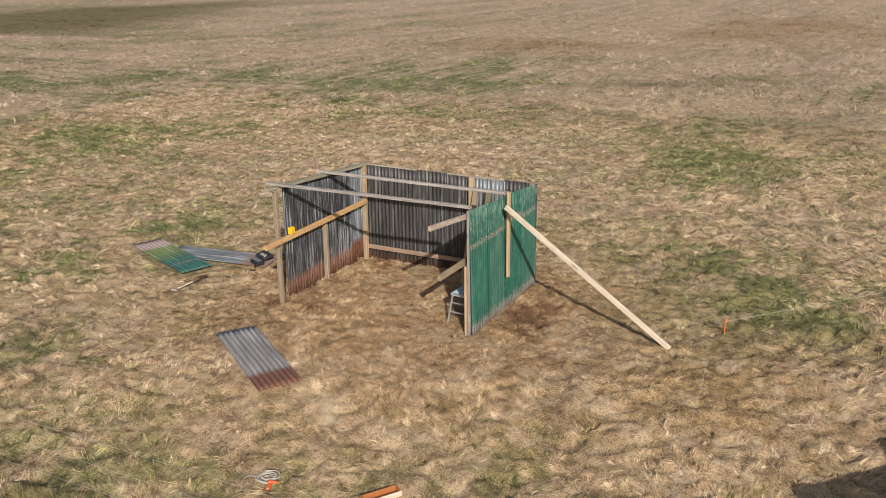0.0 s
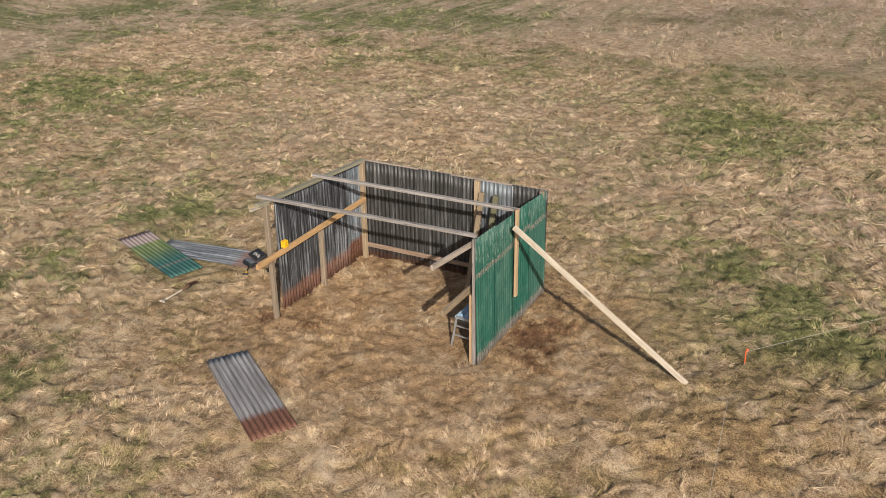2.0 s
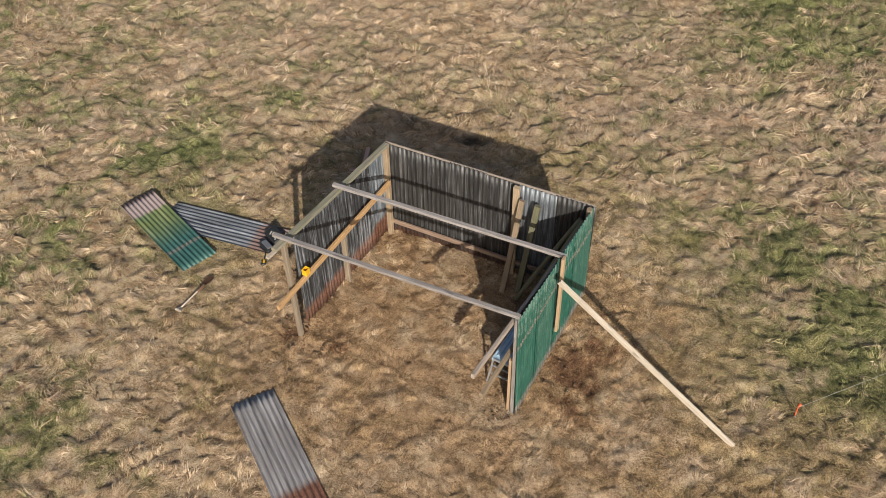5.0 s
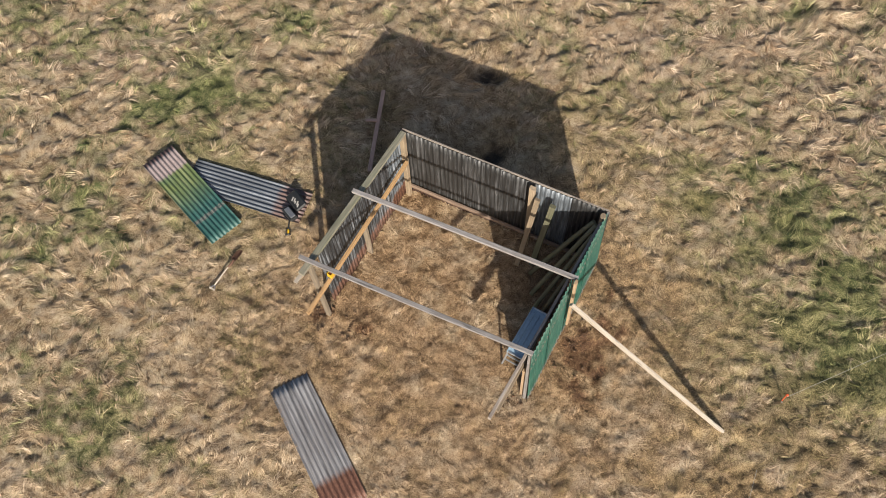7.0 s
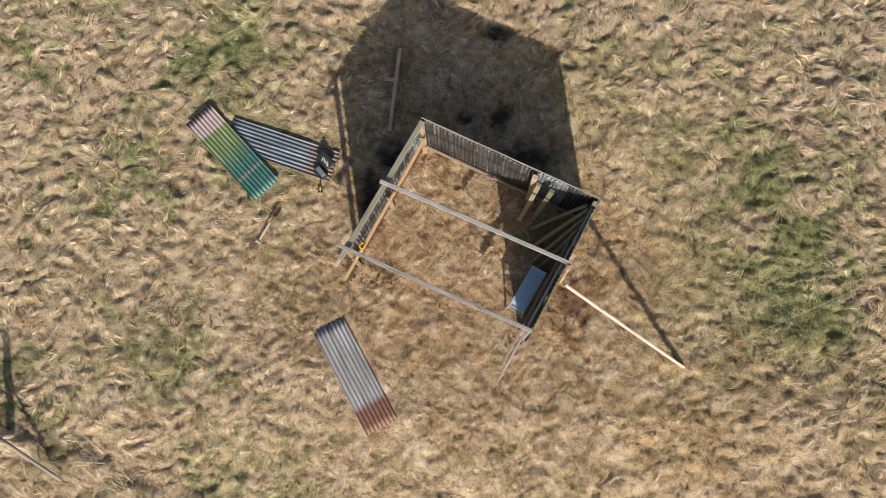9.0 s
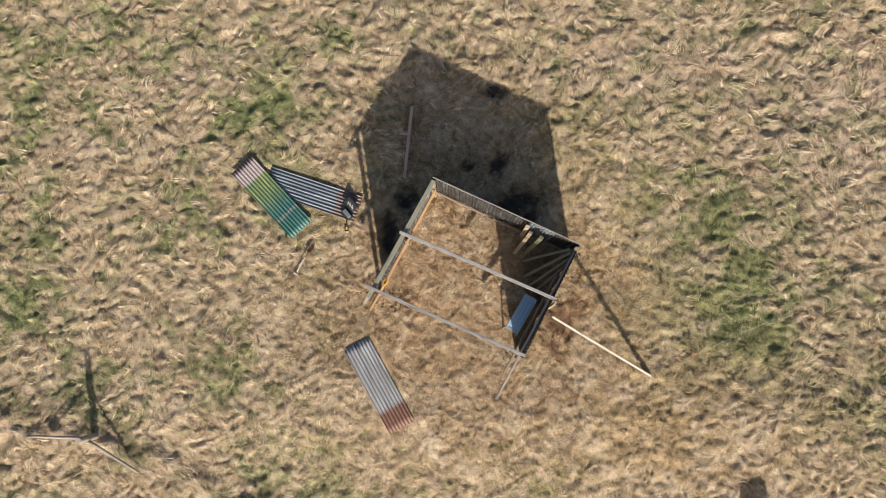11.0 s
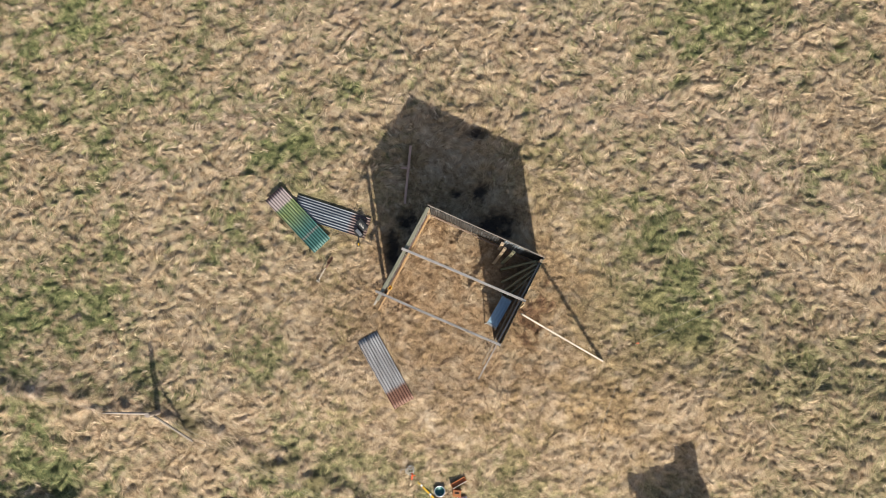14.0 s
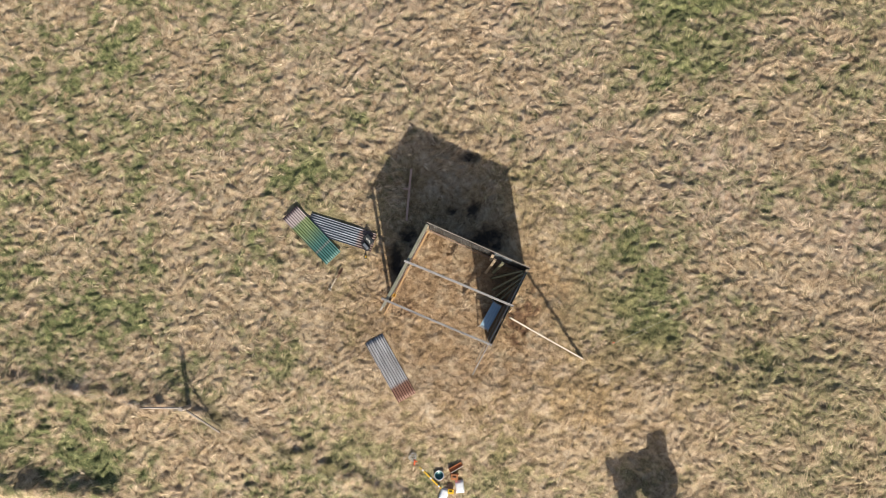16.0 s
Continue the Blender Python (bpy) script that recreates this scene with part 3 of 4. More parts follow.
def height(x, y):
    x, y = np.asarray(x, float), np.asarray(y, float)
    wild, ins = fields(x, y)[4:6]
    # the small clumps even out beyond the near meadow, where broad swells take over
    out = np.clip(np.maximum(np.maximum(-17 - x, x - 18), np.maximum(-13.5 - y, y - 16)), 0, 60)
    near = np.clip(1.0 - out / 5, 0, 1)
    swell = (wavy(x, y, 1.3, 41) * 0.1 + wavy(x, y, 3.1, 42) * 0.2) * np.clip(out / 6, 0, 1) * np.clip(2.0 - out / 25, 0, 1)
    h = hummocks(x, y) * (0.055 + 0.1 * wild) * (1 - 0.2 * fine_turf(x, y)) * near * (1 - 0.35 * ins) + along_fence(x, y) ** 2 * 0.18 * np.clip(wavy(x, y, 0.33, 14) * 1.5 - 0.3, 0, 1) + 0.4 * bank(x, y) - 0.1 * black_ground(x, y)
    slow = (wavy(x, y, 5.0, 13) - 0.5) * 0.05 * np.clip(np.hypot(x - 1.8, y - 1.5) / 8 - 0.6, 0, 1)
    v = turned(x, y)[1]
    fall = -0.3 * np.clip((-4.9 - v) / 2.4, 0, 1.7)
    k = flat_spots(x, y)
    return h * k + 0.045 * (1 - k) - 0.03 + slow + fall + swell


# ---- ground and grass ----
def mesh_of(name, verts, quads, attributes, material, smooth=True):
    """A mesh of quads from arrays, with float attributes on its points."""
    me = bpy.data.meshes.new(name)
    me.vertices.add(len(verts))
    me.vertices.foreach_set("co", verts.astype(np.float32).ravel())
    me.loops.add(quads.size)
    me.loops.foreach_set("vertex_index", quads.astype(np.int32).ravel())
    me.polygons.add(len(quads))
    me.polygons.foreach_set("loop_start", np.arange(0, quads.size, 4, dtype=np.int32))
    me.polygons.foreach_set("use_smooth", np.full(len(quads), smooth))
    me.update(calc_edges=True)
    for key, values in attributes.items():
        a = me.attributes.new(key, "FLOAT", "POINT")
        a.data.foreach_set("value", values.astype(np.float32))
    me.materials.append(material)
    return new(name, me)


def spaced(lo, hi, step, far):
    """Even steps from lo to hi, then ever longer ones out to far."""
    out, d, p = [], step, hi
    while p < far:
        d *= 1.17
        p += d
        out.append(p)
    left = [lo + hi - q for q in out[::-1]]
    return np.array(left + list(np.arange(lo, hi + step / 2, step)) + out)


gx, gy = spaced(-18.0, 19.0, 0.08, 1600), spaced(-14.5, 17.0, 0.08, 1600)
X, Y = np.meshgrid(gx, gy, indexing="ij")
xs, ys = X.ravel(), Y.ravel()
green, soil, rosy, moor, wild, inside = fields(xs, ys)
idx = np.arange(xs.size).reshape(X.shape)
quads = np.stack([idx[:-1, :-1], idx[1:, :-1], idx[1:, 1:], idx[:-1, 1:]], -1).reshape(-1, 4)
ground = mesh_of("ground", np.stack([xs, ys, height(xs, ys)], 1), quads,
                 {"green": green, "soil": soil, "rosy": rosy, "moor": moor, "black_ground": black_ground(xs, ys)}, M_GROUND)
tagged(ground, "rough meadow ground of dry straw-coloured grass with green patches", "ground", kind="structure")


def on_sheet(x, y):
    hit = np.zeros(x.size, bool)
    for (mx, my), hl, hw, a in LYING:
        dx, dy = x - mx, y - my
        p, q = dx * math.cos(a) + dy * math.sin(a), -dx * math.sin(a) + dy * math.cos(a)
        hit |= (np.abs(p) < hl + 0.01) & (np.abs(q) < hw + 0.015)
    return hit


def in_view(x, y):
    """The stretch of meadow that lies near the shed."""
    u, v = turned(x, y)
    return (np.abs(u) < 17.5) & (v > -11) & (v < 21)


def ribbons(name, bx, by, ang, ln, up_mid, up_tip, wd, tone, rs, label, bent=True, lucky=None):
    """One mesh of narrow grass blades, each a bent ribbon or a straight one, from arrays of roots, headings and sizes."""
    keep = ~on_sheet(bx + np.cos(ang) * ln * 0.6, by + np.sin(ang) * ln * 0.6) & ~on_sheet(bx, by) & ~on_sheet(bx + np.cos(ang) * ln, by + np.sin(ang) * ln) & (rs.rand(bx.size) > 0.9 * black_ground(bx, by))
    lucky = rs.rand(bx.size) if lucky is None else lucky
    bx, by, ang, ln, up_mid, up_tip, wd, tone, lucky = [q[keep] for q in (bx, by, ang, ln, up_mid, up_tip, wd, tone, lucky)]
    m = bx.size
    green, soil, rosy, moor, wild, ins = fields(bx, by)
    ca, sa = np.cos(ang), np.sin(ang)
    bend = rs.normal(0, 0.22, m)
    # the blade's width lies along the slope of the sward under it
    mx, my = bx + ca * ln * 0.4, by + sa * ln * 0.4
    slope = np.clip((height(mx - sa * 0.035, my + ca * 0.035) - height(mx + sa * 0.035, my - ca * 0.035)) / 0.07, -1.6, 1.6)
    tilt = slope + rs.normal(0, 0.14, m)
    pts = []
    for along, up, taper in ((0.0, -0.01, 1.0), (0.45, up_mid, 0.9), (1.0, up_tip, 0.3)) if bent else ((0.0, up_mid * 0.3, 1.0), (1.0, up_tip + 0.5 * up_mid, 0.5)):
        px = bx + ca * ln * along - sa * bend * ln * along * along
        py = by + sa * ln * along + ca * bend * ln * along * along
        pz = height(px, py) + up
        ox, oy, oz = -sa * wd * taper * 0.5, ca * wd * taper * 0.5, wd * taper * 0.5 * tilt
        pts.append(np.stack([px - ox, py - oy, pz - oz], 1))
        pts.append(np.stack([px + ox, py + oy, pz + oz], 1))
    k = len(pts)
    verts = np.stack(pts, 1).reshape(-1, 3)
    base = np.arange(m)[:, None] * k
    quads = [base + np.array([0, 1, 3, 2])] + ([base + np.array([2, 3, 5, 4])] if bent else [])
    store = {"green": np.clip((green * 1.15 + 0.1 * np.clip(wild, 0, 1) - lucky) * 2.2 + 0.45 * green, 0, 1), "soil": soil, "rosy": rosy, "moor": moor, "tone": tone, "black_ground": black_ground(bx, by)}
    ob = mesh_of(name, verts, np.concatenate(quads, 0), {q: np.repeat(a, k) for q, a in store.items()}, M_BLADE)
    return tagged(ob, label, "grass", kind="stuff")


def tussocks(name, area, gap, n, width, seed, label, thin=0.0, tall=1.0):
    """Domed tufts: blades spring from the middle, arch over and droop, combed one way by the wind."""
    rs = np.random.RandomState(seed)
    gxs, gys = np.meshgrid(np.arange(area[0], area[1], gap), np.arange(area[2], area[3], gap), indexing="ij")
    x, y = gxs.ravel() + rs.uniform(-0.45, 0.45, gxs.size) * gap, gys.ravel() + rs.uniform(-0.45, 0.45, gxs.size) * gap
    wild, ins = fields(x, y)[4:6]
    keep = (ins < 0.5) & (rs.rand(x.size) < 0.1 + 0.9 * wild)
    if thin:
        keep &= (rs.rand(x.size) < np.clip((22.0 / np.hypot(x, y)) ** thin, 0, 1)) & (turned(x, y)[1] > 15)
    else:
        keep &= in_view(x, y)
    x, y, wild = x[keep], y[keep], wild[keep]
    k = x.size
    fence = along_fence(x, y)
    big = rs.uniform(0.6, 1.35, k) * (1 - 0.35 * fine_turf(x, y) * (0 if thin else 1))
    rad = gap * (0.3 + 0.26 * wild) * big * (1 + 0.4 * fence)
    hgt = (0.018 + 0.042 * wild * big + 0.12 * fence) * tall
    comb = wavy(x, y, 1.1, 21) * 8.0 + 0.8
    tone = np.clip(rs.normal(0.41, 0.32 if thin else 0.2, k), 0, 1)
    rep = lambda q: np.repeat(q, n)
    m = k * n
    a = rs.uniform(0, math.tau, m)
    cx, cy = np.cos(a) * 0.5 + np.cos(rep(comb)) * 1.0, np.sin(a) * 0.5 + np.sin(rep(comb)) * 1.0
    ang = np.arctan2(cy, cx)
    off = rep(rad) * rs.uniform(0, 0.8, m)
    bx, by = rep(x) + np.cos(a) * off, rep(y) + np.sin(a) * off
    ln = rep(rad) * rs.uniform(0.7, 1.7, m)
    mid = rep(hgt) * rs.uniform(0.45, 1.2, m)
    tip = rep(hgt) * rs.uniform(-0.1, 0.75, m)
    return ribbons(name, bx, by, ang, ln, mid, tip, width * rs.uniform(0.6, 1.35, m) * (1 + 0.012 * np.hypot(bx, by)), rep(tone), rs, label)


def lodged(name, area, locks, seed, label, long=0.23, lift=0.032, wide=0.0075, spread=0.3, n=6, far=False, bent=True):
    """Fine straw lying along the swirls of the wind in locks of a few blades that stick together."""
    rs = np.random.RandomState(seed)
    x, y = rs.uniform(area[0], area[1], locks), rs.uniform(area[2], area[3], locks)
    if far:
        u, v = turned(x, y)
        keep = (v > 13 + 5 * rs.rand(x.size)) & (v < 75) & (u > -14 - 0.5 * v) & (u < 16 + 0.35 * v) & (rs.rand(x.size) < np.clip((26 / np.maximum(v, 1)) ** 1.4, 0, 1))
    else:
        keep = in_view(x, y) & (rs.rand(x.size) < 0.5 + 0.5 * fine_turf(x, y) ** 0.7)
    x, y = x[keep], y[keep]
    k = x.size
    fine = fine_turf(x, y) * (0 if far else 1)
    # locks follow broad swirls, whirl a little at each clump, and a few lie astray
    stray = np.where(rs.rand(k) < 0.12, 1.6, spread)
    ang = wavy(x, y, 0.5, 23) * 5.5 + wavy(x, y, 1.7, 24) * 5 + rs.normal(0, 1, k) * stray
    wild = np.clip(fields(x, y)[4] * 1.6, 0.25, 1)
    tone = np.clip(0.47 + (wavy(x, y, 0.26, 26) * 0.8 + wavy(x, y, 0.1, 27) * 0.7 - 0.85 + rs.uniform(-0.5, 0.45, k)) * (0.5 + 0.45 * wild), 0, 1)
    tone = np.clip(tone + 0.12, 0, 1) if far else tone
    ln = long * rs.uniform(0.45, 1.2, k) * (0.5 + 0.5 * wild) * (1 - 0.4 * fine)
    up, tip = lift * rs.uniform(0.1, 1.3, k) * (0.4 + 0.6 * wild) * (1 - 0.25 * fine), lift * rs.uniform(-0.3, 0.9, k) * (0.4 + 0.6 * wild)
    rep = lambda q: np.repeat(q, n)
    m = k * n
    side = rs.normal(0, 0.017, m)
    a = rep(ang) + rs.normal(0, 0.13, m)
    back = rs.uniform(0, 0.09, m)
    bx = rep(x) - np.sin(rep(ang)) * side - np.cos(rep(ang)) * back
    by = rep(y) + np.cos(rep(ang)) * side - np.sin(rep(ang)) * back
    lucky = rep(rs.rand(k))
    return ribbons(name, bx, by, a, rep(ln) * rs.uniform(0.6, 1.1, m), rep(up) + rs.uniform(0, 0.012, m), rep(tip) + rs.uniform(-0.01, 0.015, m),
                   wide * rs.uniform(0.6, 1.5, m) * (1.1 - 0.5 * rep(fine)), np.clip(rep(tone) + rs.normal(0, 0.08, m), 0, 1), rs, label, bent, lucky)


tussocks("grass", (-19, 20, -14, 21), 0.33, 20, 0.0055, 5, "long dry tufted grass, straw coloured with green tufts")
lodged("lodged_grass", (-19, 20, -14, 21), 122000, 9, "fine dry grass lying in swirls over the meadow")
tussocks("far_grass", (-75, 48, 8, 95), 0.62, 8, 0.009, 6, "dry tufted grass farther up the meadow", 1.15, 2.2)
lodged("far_lodged_grass", (-75, 48, 0, 95), 210000, 10, "dry grass lying in swirls farther up the meadow", 0.26, 0.1, 0.009, 0.5, 5, True, False)
lodged("straw_litter", (-1.5, 5.5, -2.5, 3.0), 14000, 7, "flattened straw trodden round and inside the shed", 0.16, 0.05, 0.006, 1.2, bent=False)


# ---- the shed ----
FL, BL, BR, FR = Vector((0, 0, 0)), Vector((0, 2.76, 0)), Vector((3.61, 3.01, 0)), Vector((3.6, 0.33, 0))
shed = thing("shed", (1.8, 1.5, 0), "half-built open field shed of timber and old corrugated iron, roofless", "shed")


def wall(corner0, corner1, z0, z1, count, material, group_label, seed, out, foot=0.03, tweak=None, lean=0.0, shade_side=None):
    """Lapped corrugated sheets from corner0 to corner1; z0 and z1 are the heights of the top there."""
    a, b = Vector(corner0), Vector(corner1)
    run = b - a
    x = run.normalized()
    y = Vector((0, 0, 1)).cross(x)
    m = Matrix((x, y, Vector((0, 0, 1)))).transposed().to_4x4()
    step = run.length / count
    rnd = random.Random(seed)
    for i in range(count):
        w = step + 0.045
        k0, k1 = i / count, (i + 1) / count
        h0, h1 = z0 + (z1 - z0) * k0, z0 + (z1 - z0) * k1
        up = rnd.uniform(-0.012, 0.02)
        mat = tweak.get(i, material) if tweak else material
        bm = corrugated(w, (rnd.uniform(-0.02, foot), rnd.uniform(-0.02, foot)), (h0 + up, h1 + up), seed * 31 + i, max(4, round(w / 0.078)))
        p = a + x * (step * i - 0.02) + y * (out + 0.003 * (i % 2))
        q = m.copy()
        q.translation = p
        q = q @ pose(0, 0, 0, lean)
        sheet = part("sheet", bm, mat, shed, group_label, q)
        # inner faces get the metal with shade in its colour
        if shade_side:
            sheet.data.materials.append(shade_side)
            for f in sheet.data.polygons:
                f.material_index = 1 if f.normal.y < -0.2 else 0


wall((-0.055, 0.25, 0), (-0.055, 2.82, 0), 2.175, 1.975, 5, M_LEFT, "streaked zinc corrugated sheet with a rusty foot", 3, 0.0, tweak={4: M_BLUISH})
wall((-0.07, 2.83, 0), (3.62, 3.085, 0), 1.985, 1.96, 6, M_BACK, "dark tarred corrugated sheet with pale streaks", 4, 0.0, tweak={4: M_ZINC})
wall((3.67, 3.04, 0), (3.735, 0.27, 0), 1.98, 2.2, 4, M_GREEN, "green-painted corrugated sheet worn bare at its foot", 5, 0.0, lean=1.7, shade_side=M_INNER_SHADE)

# posts
timber("post", (-0.01, -0.02, -0.3), (-0.03, -0.02, 2.17), 0.085, 0.07, M_OLD, shed, seed=1)
timber("post", (0.0, 2.74, -0.3), (0.0, 2.75, 1.99), 0.09, 0.09, M_POST, shed, seed=2)
timber("post", (2.37, 2.89, -0.3), (2.37, 2.89, 2.0), 0.1, 0.075, M_POST, shed, seed=3)
pole("post", (3.57, 2.98, -0.3), (3.58, 2.98, 2.0), 0.055, 0.05, M_POST, shed, seed=4)
timber("post", (3.675, 0.3, -0.3), (3.645, 0.3, 2.19), 0.055, 0.055, M_SILVER, shed, 90, "weathered grey front post", 5)
timber("prop", (3.6, 0.35, -0.2), (3.585, 0.35, 1.22), 0.06, 0.06, M_NEW, shed, label="short new post under the middle rail", seed=6)
timber("prop", (0.0, 1.36, -0.2), (0.0, 1.36, 1.14), 0.09, 0.06, M_OLD, shed, label="short mossy post under the middle rail", seed=7)
timber("prop", (3.62, 1.74, -0.2), (3.62, 1.74, 2.04), 0.07, 0.06, M_POST, shed, seed=8)
# rails
timber("top_rail", (-0.005, -0.25, 2.2), (-0.005, 2.8, 2.005), 0.1, 0.055, M_MOSS, shed, label="mossy weathered top rail", seed=9)
timber("rail_end", (-0.02, -0.4, 2.16), (-0.01, 0.03, 2.14), 0.06, 0.03, M_PALE, shed, label="bleached pale end of the top rail", seed=19)
timber("top_rail", (3.57, -0.83, 2.2), (3.58, 2.93, 1.8), 0.045, 0.08, M_GREY, shed, label="weathered grey top rail running out past the front", seed=10)
timber("middle_rail", (0.09, -0.5, 1.22), (0.075, 2.69, 1.27), 0.05, 0.095, M_ORANGE, shed, label="new orange-brown timber rail at chest height", seed=11)
timber("middle_rail", (3.52, -0.45, 1.27), (3.5, 2.92, 1.27), 0.05, 0.1, M_POST, shed, seed=12)
timber("bottom_rail", (0.02, 2.79, 0.27), (3.55, 3.0, 0.27), 0.04, 0.085, M_RAIL, shed, label="brown rail along the foot of the wall", seed=13)
timber("cap_rail", (-0.06, 2.86, 1.99), (3.63, 3.115, 1.965), 0.025, 0.03, M_GREY, shed, seed=14)
# cross beams
timber("beam", (-0.17, -0.03, 2.25), (3.68, 0.31, 2.25), 0.07, 0.05, M_SILVER, shed, label="weathered silver-grey cross beam", seed=15, bow=0.012)
timber("beam", (-0.1, 1.39, 2.16), (3.72, 1.74, 2.13), 0.075, 0.05, M_SILVER, shed, label="weathered silver-grey cross beam", seed=16, bow=0.012)
# outside batten and brace
timber("batten", (3.765, 1.6, 0.65), (3.72, 1.66, 2.18), 0.085, 0.04, M_NEW, shed, 90, "new timber batten on the outside of the wall", 17)
timber("brace", (3.8, 1.37, 2.0), (6.76, 1.36, 0.02), 0.085, 0.045, M_PALE, shed, 90, "long pale plank propping the wall from outside", 18, 0.01)



def soil_clods():
    """Small lumps of dug earth by the posts and along the green wall."""
    rnd = random.Random(12)
    bm = bmesh.new()
    spots = [(0.0, -0.08, 0.28, 26), (-0.28, -0.02, 0.2, 18), (0.5, 0.0, 0.22, 18), (3.5, 0.15, 0.2, 10), (4.0, 1.2, 0.35, 16), (3.95, 2.2, 0.3, 12), (-0.15, 0.9, 0.12, 8), (1.9, 3.5, 0.3, 8)]
    for x, y, r, n in spots:
        for _ in range(n):
            px, py = x + rnd.gauss(0, r * 0.6), y + rnd.gauss(0, r * 0.6)
            size = rnd.uniform(0.012, 0.034)
            g = float(height(np.array([px]), np.array([py]))[0])
            m = Matrix.Translation((px, py, g + size * 0.6)) @ pose(0, 0, 0, rnd.uniform(0, 360), rnd.uniform(0, 360), 0) @ Matrix.Diagonal((size * rnd.uniform(0.8, 1.5), size, size * rnd.uniform(0.5, 0.9), 1))
            made = bmesh.ops.create_icosphere(bm, subdivisions=1, radius=1, matrix=m)
            for v in made["verts"]:
                v.co += Vector((rnd.uniform(-1, 1), rnd.uniform(-1, 1), rnd.uniform(-1, 1))) * size * 0.2
    ob = part("soil_clods", bm, M_SOIL)
    tagged(ob, "dark brown clods of dug earth round the shed posts", "soil", kind="stuff")


soil_clods()

# ---- timbers stood in the shed's corner ----
timber("loose_post", (2.43, 2.42, 0.0), (2.5, 2.83, 1.82), 0.09, 0.06, M_POST, None, seed=21)
timber("loose_post", (2.66, 2.55, 0.0), (2.77, 2.85, 1.8), 0.1, 0.07, M_POLE, None, seed=22)
for i, (p0, p1, r) in enumerate((((2.72, 2.36, 0.03), (3.47, 2.93, 1.78), 0.045), ((2.92, 2.02, 0.03), (3.53, 2.88, 1.8), 0.045),
                                 ((3.06, 1.72, 0.03), (3.56, 2.74, 1.74), 0.04), ((3.22, 1.58, 0.03), (3.58, 2.6, 1.68), 0.04))):
    pole("loose_pole", p0, p1, r, r * 0.85, M_POLE, None, seed=30 + i)
for o in [q for q in bpy.data.objects if q.name.startswith("loose_post")]:
    tagged(o, "sawn timber post leaning on the back wall of the shed", "post", "timbers leaning in the shed")
for o in [q for q in bpy.data.objects if q.name.startswith("loose_pole")]:
    tagged(o, "round greenish treated pole leaning in the shed corner", "pole", "timbers leaning in the shed")


# ---- sheets lying on the grass ----
def lying_sheet(start, end, side, lift, material, label, seed, tilt=0.0, deep=0.027):
    """A loose sheet, its foot at start, running to end; start and end are the middles of its short edges."""
    a, b = Vector((*start, lift)), Vector((*end, lift + tilt))
    z = (b - a).normalized()
    y = Vector((0, 0, 1))
    x = y.cross(z).normalized()
    y = z.cross(x)
    m = Matrix((x, y, z)).transposed().to_4x4()
    m.translation = a - x * side / 2
    ob = part("loose_sheet", corrugated(side, (0, 0), ((b - a).length,) * 2, seed, 8, deep, 14, 0.012, 0.004), material, None, "", m)
    return tagged(ob, label, "metal sheet", "loose corrugated sheets")


lying_sheet((2.055, -2.665), (0.065, -1.415), 0.69, 0.045, M_LOOSE, "pale zinc corrugated sheet with a rusted end lying on grass", 51, deep=0.023)
lying_sheet((-2.48, 0.39), (-4.61, 1.09), 0.67, 0.09, M_GREEN2, "green and mossy painted corrugated sheet lying on grass", 52, 0.03, 0.021)
lying_sheet((-1.5, 1.52), (-3.86, 1.1), 0.66, 0.045, M_LOOSE2, "dull zinc corrugated sheet lying under another sheet", 53)


# ---- work bench in the shed ----
def work_platform():
    t = thing("work_platform", (3.27, 1.17, 0), "blue folding step platform with pale metal legs, standing in the shade", "work platform", turn=-1.5)
    w = world_pose(t)
    bm = box_bm(0.31, 0.92, 0.03, 0.006)
    part("deck", bm, M_BLUE, t, "blue ribbed deck", w @ pose(0, 0, 0.5))
    for k in range(3):
        part("rib", box_bm(0.045, 0.74, 0.02, 0.004), M_BLUE, t, "", w @ pose(-0.09 + 0.09 * k, 0, 0.524))
    for s in (-1, 1):
        part("rim", box_bm(0.025, 0.92, 0.035, 0.004), M_BLUE, t, "", w @ pose(s * 0.15, 0, 0.513))
        part("rim", box_bm(0.275, 0.025, 0.035, 0.004), M_ALU, t, "", w @ pose(0, s * 0.449, 0.513))
    for sx in (-1, 1):
        for sy in (-1, 1):
            a, b = w @ Vector((sx * 0.14, sy * 0.43, 0.49)), w @ Vector((sx * 0.19, sy * 0.52, 0.0))
            timber("leg", a, b, 0.03, 0.025, M_ALU, t, seed=60)
    for sy in (-1, 1):
        for h, k in ((0.2, 0.17), (0.36, 0.155)):
            a = w @ Vector((-k, sy * (0.52 - h * 0.18), h))
            b = w @ Vector((k, sy * (0.52 - h * 0.18), h))
            timber("rung", a, b, 0.025, 0.02, M_ALU, t, seed=61)
    return t


work_platform()


